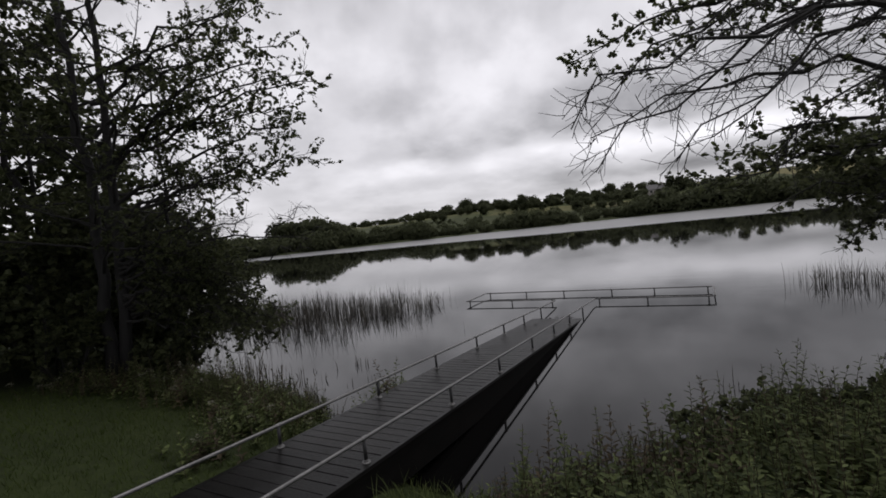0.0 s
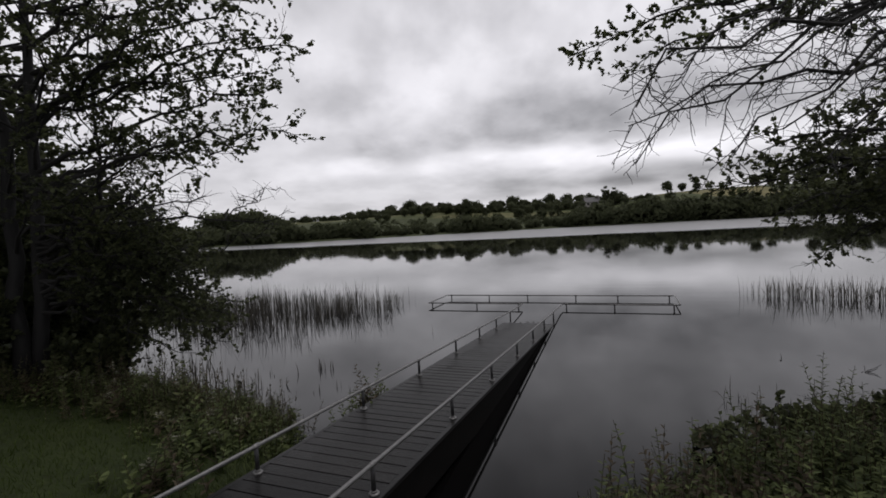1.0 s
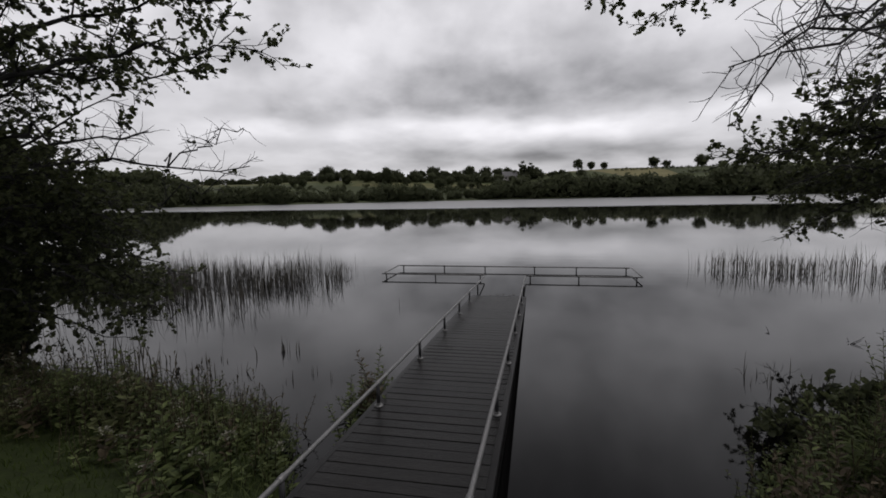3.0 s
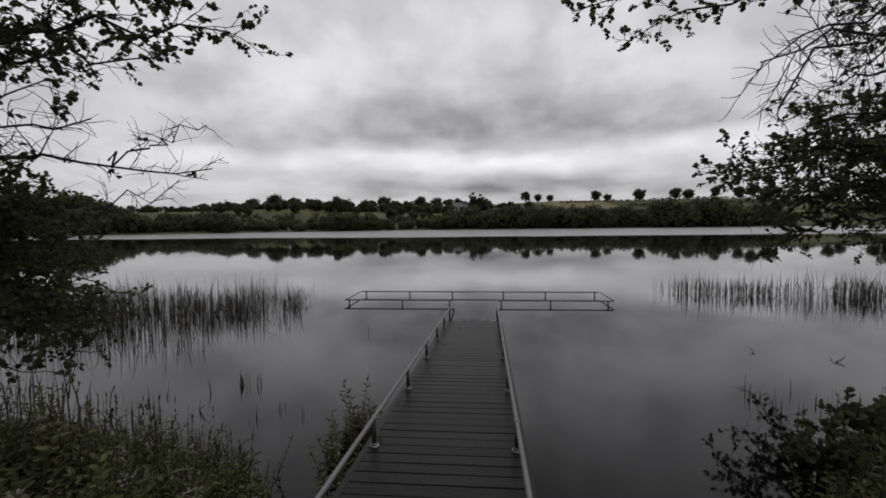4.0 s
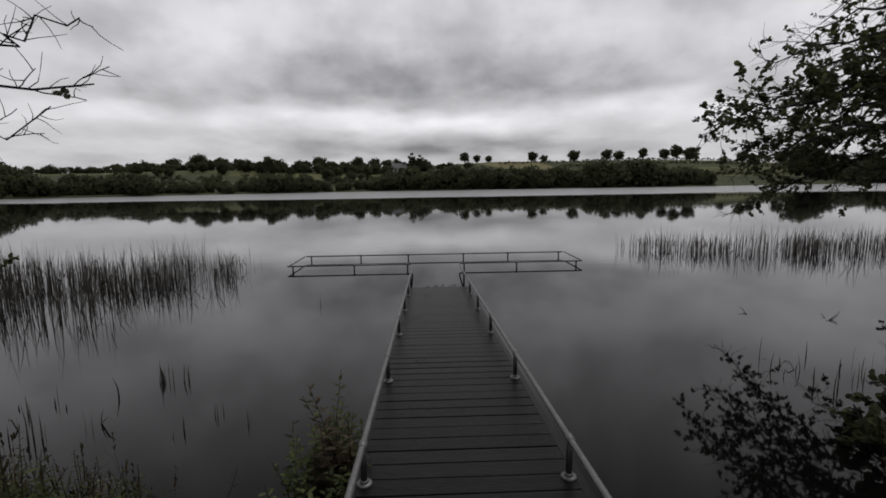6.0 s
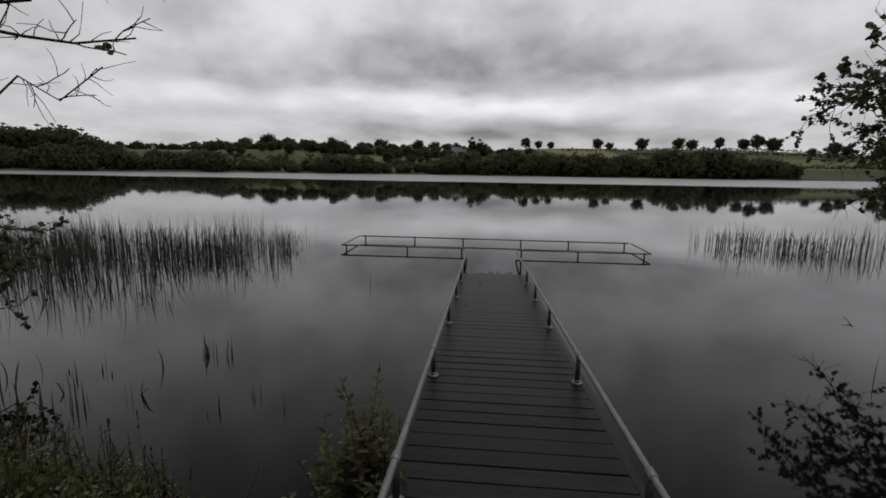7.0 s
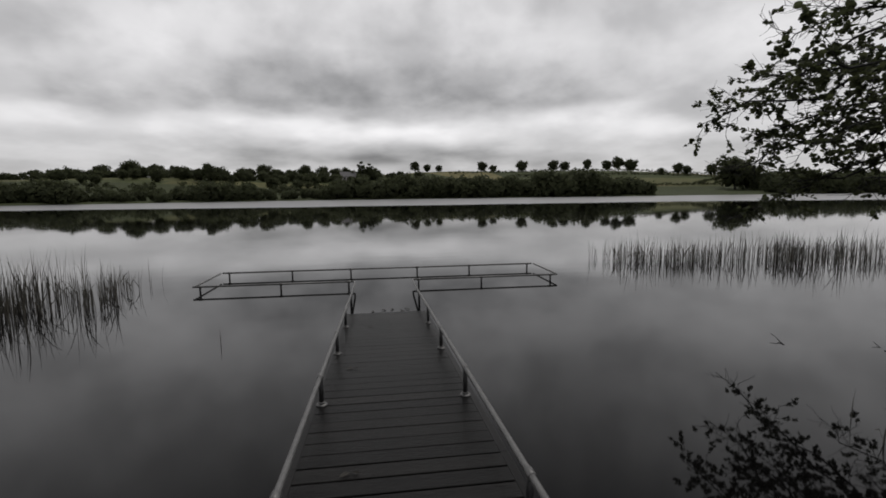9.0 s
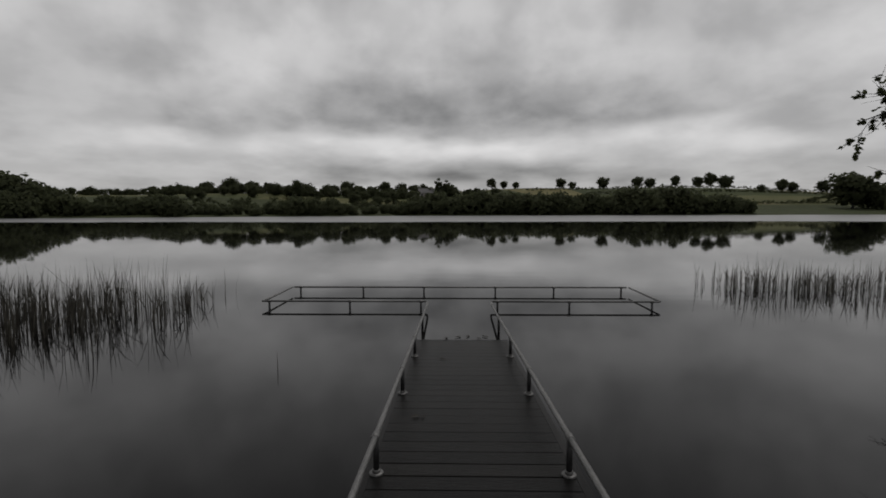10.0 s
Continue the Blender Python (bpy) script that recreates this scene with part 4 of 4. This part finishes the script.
def build_house(x, y, turn, w, d, h):
    z = gz(x, y)
    ho = thing("house", (x, y, z), "small pale rendered house with slate roof on the far hill", "house", "far houses")
    ho.rotation_euler = (0, 0, radians(turn))
    g = Geo()
    g.box((-w / 2, -d / 2, -1), (w / 2, d / 2, h))
    i = len(g.v)
    g.v += [Vector(c) for c in ((-w / 2, -d / 2, h), (-w / 2, d / 2, h), (-w / 2, 0, h + 2), (w / 2, -d / 2, h), (w / 2, d / 2, h), (w / 2, 0, h + 2))]
    g.f += [(i, i + 1, i + 2), (i + 3, i + 5, i + 4)]
    part("wall", g, M_WALL, ho, "pale rendered wall")
    r = Geo()
    for s in (-1, 1):
        i = len(r.v)
        for dz in (0.03, 0.2):
            r.v += [Vector((-w / 2 - 0.2, s * (d / 2 + 0.25), h - 0.25 + dz)), Vector((w / 2 + 0.2, s * (d / 2 + 0.25), h - 0.25 + dz)),
                    Vector((w / 2 + 0.2, 0, h + 2 + dz)), Vector((-w / 2 - 0.2, 0, h + 2 + dz))]
        r.f += [tuple(i + k for k in q) for q in ((0, 1, 2, 3), (4, 7, 6, 5), (0, 4, 5, 1), (1, 5, 6, 2), (2, 6, 7, 3), (3, 7, 4, 0))]
    roof = part("roof", r, M_SLATE, ho, "dark slate roof")
    c = Geo()
    c.box((w / 2 - 0.9, -0.4, h + 1.2), (w / 2 - 0.2, 0.4, h + 3))
    part("chimney", c, M_WALL, roof)
    for k in (-0.3, 0.3):
        q = Geo()
        q.box((k * w - 0.5, -d / 2 - 0.03, h * 0.4), (k * w + 0.5, -d / 2 + 0.05, h * 0.8))
        part("window", q, M_GLASS, ho, "dark window")


build_house(-13.5, 232, 15, 7, 5, 2.4)
build_house(-117, 245, -10, 9, 5, 2.6)


# ---- reeds ----
def reed_bed(label, spots, low, high, per_width=0.0045, side=0.25):
    g = Geo()
    for x, y in spots:
        h = random.uniform(low, high) * random.choice((0.7, 0.9, 1.0, 1.0, 1.1)) * (0.85 + 0.5 * noise.noise(Vector((x * 0.9, y * 0.9, 5))))
        bow = 0.06 if random.random() < 0.7 else 0.14
        lean = Vector((random.gauss(0.02, bow), random.gauss(0, bow), 0)) * h
        p = Vector((x, y, -0.05))
        g.blade(p, p + Vector((0, 0, h + 0.05)) + lean, per_width * random.uniform(0.7, 1.2), -lean * 0.3)
        if random.random() < side:
            q = p + Vector((0, 0, h * 0.3))
            g.blade(q, q + Vector((random.gauss(0, 0.12), random.gauss(0, 0.12), h * random.uniform(0.4, 0.65))), per_width, Vector((0, 0, 0.05)))
    tagged(new("reeds", g.mesh("reeds", M_REED)), label, "reeds", kind="stuff")


def scatter(n, inside, x0, x1, y0, y1):
    out = []
    while len(out) < n:
        x, y = random.uniform(x0, x1), random.uniform(y0, y1)
        if random.random() < inside(x, y):
            out.append((x, y))
    return out


random.seed(31)


def left_bed(x, y):
    edge = -4.45 + 0.15 * math.sin(y * 3)
    if x > edge:
        return 0
    core = math.exp(-((y - 9.0 - 0.1 * (x + 8)) / 1.3) ** 2)
    tail = 0.4 * math.exp(-((y - 6.6) / 1.2) ** 2) * (1 if x < -5.3 else 0)
    clump = 0.35 + 0.65 * (noise.noise(Vector((x * 1.2, y * 1.2, 3))) > -0.05)
    return min(1, (core + tail) * clump) * (0.5 if x > -5.2 else 1)


def right_bed(x, y):
    c = 12.4 - 0.16 * (x - 5.2)
    if x < 5.2:
        return 0
    clump = 0.3 + 0.7 * (noise.noise(Vector((x * 1.1, y * 1.1, 8))) > -0.05)
    return math.exp(-((y - c) / (0.4 + 0.085 * (x - 5.2))) ** 2) * clump * min(1, 0.25 + (x - 5.2) * 0.6)


reed_bed("tall thin grey-green reeds standing in the lake", scatter(4200, left_bed, -16, -4.2, 4.5, 12), 0.4, 0.92, 0.006)
reed_bed("thin grey-green reeds standing in the lake", scatter(4400, right_bed, 5, 24, 7.5, 14.5), 0.38, 0.88, 0.0065)
reed_bed("sparse reeds at the foot of the bank", scatter(55, lambda x, y: 0.2 + 0.8 * (noise.noise(Vector((x * 2.2, y * 2.2, 4))) > 0.1), -6.5, -2.9, 2.2, 3.4), 0.12, 0.34, 0.008)
for x, y, n in ((-3.0, 3.7, 9), (-2.8, 3.72, 5), (-2.07, 2.93, 3), (-2.26, 2.64, 2), (-1.75, 2.7, 2)):
    reed_bed("small tuft of broken reed stalks in shallow water", [(x + random.gauss(0, 0.04), y + random.gauss(0, 0.04)) for _ in range(n)], 0.12, 0.3, 0.007, 0.0)
for x, y, n, lo, hi in ((-4.6, 2.45, 9, 0.45, 0.9), (-4.15, 2.6, 7, 0.35, 0.65), (-3.5, 2.6, 6, 0.25, 0.5), (-5.1, 2.7, 8, 0.5, 0.85)):
    reed_bed("clump of tall cattail leaves at the foot of the bank", [(x + random.gauss(0, 0.12), y + random.gauss(0, 0.1)) for _ in range(n)], lo, hi, 0.009)
reed_bed("two thin reed stems standing in open water", [(-2.03, 6.74), (-1.85, 6.74)], 0.25, 0.4, 0.005, 0.0)
reed_bed("sparse reeds in the shallows under the leaning alder", scatter(40, lambda x, y: 1, 3.4, 5.5, 2.8, 4.0), 0.15, 0.42, 0.006)


# ---- bank plants ----
def weed_clump(place, n, spread, tall, flower, label, name="weed_clump", leaf=0.085, broad=0.34):
    """Leafy stems of bank weeds; some carry cream flower heads."""
    t = thing(name, place, label, "plant", "bank weeds")
    stems, leaves, heads = Geo(), Geo(), Geo()
    for _ in range(n):
        x, y = random.gauss(0, spread), random.gauss(0, spread)
        z = max(gz(place[0] + x, place[1] + y), -0.1) - place[2]
        h = tall * random.choice((0.5, 0.7, 0.85, 1.0, 1.0, 1.4)) * random.uniform(0.85, 1.15)
        pts = wander(Vector((x, y, z - 0.03)), Vector((random.gauss(0, 0.12), random.gauss(0, 0.12), 1)), h, 5, 0.06, 0.02)
        stems.tube(pts, taper(0.005, 0.002, 5), 3, False)
        k = int(h / 0.025)
        for i in range(k):
            f = 0.12 + 0.86 * i / k
            p, d = along(pts, f)
            w = i * 2.4 + random.uniform(-0.4, 0.4)
            way = Vector((math.cos(w), math.sin(w), random.uniform(0.0, 0.7))).normalized()
            leaves.leaf(p, way, Vector((0, 0, 1)), leaf * (1.1 - 0.65 * f) * random.uniform(0.7, 1.3), broad)
        if random.random() < flower:
            for _ in range(30):
                d = Vector((random.gauss(0, 1), random.gauss(0, 1), random.gauss(0.4, 0.5)))
                heads.leaf(pts[-1] + d * 0.024, d.normalized(), Vector((0, 0, 1)), random.uniform(0.01, 0.022), 0.9)
    part("stemwork", stems, M_DRY, t, kind="stuff")
    part("foliage", leaves, random.choice((M_WEED,) * 6 + (M_WEED_PALE, M_WEED_BROWN)), t, kind="stuff")
    if heads.v:
        part("blossom", heads, M_FLOWER, t, "cream flower heads", kind="stuff")
    return t


random.seed(41)
for _ in range(190):
    x = random.uniform(-7.4, -1.15)
    d = random.uniform(-0.08, 1.75 if x > -5 else 2.4)
    y = float(np.interp(x, SHORE_X, SHORE_Y)) - d
    patch = (1 + 0.7 * noise.noise(Vector((x * 1.5, y * 1.5, 2)))) * (0.72 if x < -2.8 and d < 0.8 else 1.0)
    kind = random.choice(((0.05, 0.3), (0.08, 0.4), (0.11, 0.5), (0.07, 0.5)))
    weed_clump((x, y, gz(x, y)), 9, 0.16, (random.uniform(0.14, 0.25) + 0.15 * min(max(d, 0), 1.0)) * patch, 0.045, "leafy bank weeds with a few cream flower heads", leaf=kind[0], broad=kind[1])
for _ in range(150):
    x = random.uniform(1.9, 7.0)
    d = random.uniform(-0.08, 1.0 + 1.2 * min(x - 1.9, 2.0))
    y = float(np.interp(x, SHORE_X, SHORE_Y)) - d
    patch = 1 + 1.0 * noise.noise(Vector((x * 1.9, y * 1.9, 7)))
    kind = random.choice(((0.05, 0.3), (0.08, 0.4), (0.1, 0.5), (0.06, 0.5)))
    weed_clump((x, y, gz(x, y)), 9, 0.16, (random.uniform(0.16, 0.28) + 0.14 * min(max(d, 0), 1.2)) * patch, 0.0, "dark leafy weeds on the bank", leaf=kind[0], broad=kind[1])
for x, y, h in ((4.8, 1.7, 0.55), (5.4, 1.9, 0.6), (4.4, 1.3, 0.5), (3.9, 1.0, 0.5), (6.0, 2.2, 0.65), (2.6, 0.5, 0.55), (3.6, 1.5, 0.5), (4.2, 2.0, 0.6), (4.9, 2.3, 0.7), (5.6, 2.7, 0.75), (6.3, 3.0, 0.8), (5.2, 1.4, 0.6), (3.2, 0.5, 0.5)):
    weed_clump((x, y, gz(x, y)), 9, 0.16, h, 0.0, "tall leafy weeds standing above the bank growth", leaf=0.1)
for x, y, h in ((2.75, 0.95, 0.42), (3.1, 1.35, 0.5), (3.5, 1.75, 0.4), (3.9, 2.15, 0.48), (4.4, 2.55, 0.45), (5.0, 2.9, 0.5), (2.4, 0.6, 0.4)):
    weed_clump((x, y, gz(x, y)), 5, 0.16, h, 0.0, "thin leafy stems standing at the edge of the bank", leaf=0.06)
weed_clump((3.15, 0.85, gz(3.15, 0.85)), 4, 0.05, 0.6, 0.0, "tall leafy dock stems on the bank")
for x, y, h in ((-0.8, 1.75, 0.64), (-0.82, 2.0, 0.6), (-0.82, 1.4, 0.5), (-1.02, 1.85, 0.56), (-0.92, 2.15, 0.48), (-0.78, 1.2, 0.44)):
    weed_clump((x, y, max(gz(x, y), -0.1)), 14, 0.09, h, 0.0, "leafy weeds growing up beside the jetty", leaf=0.1, broad=0.45)


for x, y, h in ((-2.2, 1.72, 0.3), (-1.95, 1.5, 0.32), (-2.55, 1.85, 0.3), (-1.7, 1.32, 0.34), (-2.9, 1.9, 0.3), (-3.3, 2.0, 0.32), (-1.45, 1.05, 0.32), (-2.35, 1.5, 0.36)):
    weed_clump((x, y, max(gz(x, y), -0.1)), 12, 0.13, h, 0.0, "green leafy weeds at the water's edge", leaf=0.06)


def seed_grass(n, inside, x0, x1, y0, y1, low, high):
    """Tall seeding grass stalks with loose brown heads."""
    g = Geo()
    for x, y in scatter(n, inside, x0, x1, y0, y1):
        h = random.uniform(low, high)
        pts = wander(Vector((x, y, gz(x, y) - 0.02)), Vector((random.gauss(0, 0.1), random.gauss(0, 0.1), 1)), h, 4, 0.06, 0.0)
        g.tube(pts, [0.0022, 0.0018, 0.0015, 0.0012, 0.001], 3, False)
        for k in range(9):
            p, d = along(pts, random.uniform(0.78, 0.999))
            g.leaf(p, (d + Vector((random.gauss(0, 0.4), random.gauss(0, 0.4), 0.2))).normalized(), Vector((0, 0, 1)), random.uniform(0.02, 0.04), 0.35)
        for k in range(2):
            p, d = along(pts, random.uniform(0.15, 0.6))
            g.blade(p, p + Vector((random.gauss(0, 0.1), random.gauss(0, 0.1), 0.16)), 0.004, Vector((0, 0, 0.04)))
    tagged(new("seed_grass", g.mesh("seed_grass", M_DRY)), "tall brown seeding grass among the bank weeds", "grass", kind="stuff")


def grass(label, n, inside, x0, x1, y0, y1, low, high, material):
    g = Geo()
    for x, y in scatter(n, inside, x0, x1, y0, y1):
        p = Vector((x, y, gz(x, y) - 0.01))
        h = random.uniform(low, high)
        g.blade(p, p + Vector((random.gauss(0, 0.4) * h, random.gauss(0, 0.4) * h, h)), 0.003, Vector((0, 0, h * 0.12)))
    tagged(new("grass", g.mesh("grass", material)), label, "grass", kind="stuff")


def on_bank(x, y):
    d = float(np.interp(x, SHORE_X, SHORE_Y)) - y
    return 0 if d < 0.03 or abs(x) < 0.66 else 1


grass("short green grass of the bank", 40000, on_bank, -7, 6.5, -3.6, 2.2, 0.03, 0.09, M_GRASS)
grass("long rough grass along the shore", 2600, lambda x, y: on_bank(x, y) * (float(np.interp(x, SHORE_X, SHORE_Y)) - y < 0.9), -7, 7, -1, 4, 0.1, 0.24, M_WEED)

def shore_strip(x, y):
    d = float(np.interp(x, SHORE_X, SHORE_Y)) - y
    return 1 if -0.1 < d < 1.3 and abs(x) > 0.75 else 0


seed_grass(170, shore_strip, -6.5, -1.2, -0.5, 3.2, 0.32, 0.62)
seed_grass(60, shore_strip, 2.1, 6.0, -1.0, 4.5, 0.25, 0.45)

# ---- small things on deck and water ----
random.seed(51)
for x, y in ((-0.2, 8.0), (-0.05, 8.06), (0.1, 8.1), (0.22, 8.0), (0.3, 8.1), (-0.36, 5.2), (-0.28, 3.3), (-0.25, 6.9)):
    g = Geo()
    w = random.uniform(0, math.tau)
    g.leaf(Vector((0, 0, 0.006)), Vector((math.cos(w), math.sin(w), 0)), Vector((0, 0, 1)), random.uniform(0.05, 0.09), 0.6)
    g.leaf(Vector((0.01, 0, 0.008)), Vector((math.cos(w + 2), math.sin(w + 2), 0.1)), Vector((0, 0, 1)), 0.05, 0.6)
    ob = new("fallen_leaf", g.mesh("fallen_leaf", M_DEADLEAF))
    ob.location = (x, y, max(deck_z(y), 0.0) + 0.001)
    tagged(ob, "dark wet fallen leaf lying on the jetty", "leaf", "fallen leaves")

for x, y, turn, n in ((5.5, 5.2, 20, 3), (4.6, 5.6, 70, 2)):
    g = Geo()
    for k in range(n):
        q = wander(Vector((k * 0.04, 0, 0.002)), Vector((1, random.uniform(-0.8, 0.8), 0.12)), random.uniform(0.12, 0.3), 4, 0.12, 0.0)
        g.tube(q, taper(0.007, 0.003, 4), 5)
    ob = new("floating_twig", g.mesh("floating_twig", M_TWIG, True))
    ob.matrix_basis = pose(x, y, 0.0, 0, 0, turn)
    tagged(ob, "dark broken twig floating on the lake", "twig", "floating twigs")

# ---- decking boards ----
def plank_mesh(width, c):
    g = Geo()
    chamfered(g, (-0.582, -width / 2, -0.032), (0.582, width / 2, 0.0), c)
    return g.mesh("board", M_BOARD)


# dry boards with open joints near the bank, swollen and silted ones towards the water
OPEN = [plank_mesh(w, 0.003) for w in (0.139, 0.142, 0.145, 0.148)]
TIGHT = [plank_mesh(w, 0.001) for w in (0.1505, 0.1515)]
tilt = math.atan(-0.0652)
random.seed(61)
for i in range(85):
    y = -3.112 + i * PITCH
    wet = min(max((y - 3.6) / 2.2, 0.0), 1.0)
    ob = new("board", random.choice(TIGHT if random.random() < wet else OPEN))
    ob.parent = JETTY
    ob.location = (random.uniform(-0.0004, 0.0004), y, deck_z(y) + random.uniform(-0.0015, 0.0015) * (1 - 0.8 * wet))
    ob.rotation_euler = (tilt + random.uniform(-0.004, 0.004) * (1 - 0.9 * wet), 0, random.uniform(-0.003, 0.003) * (1 - 0.7 * wet))
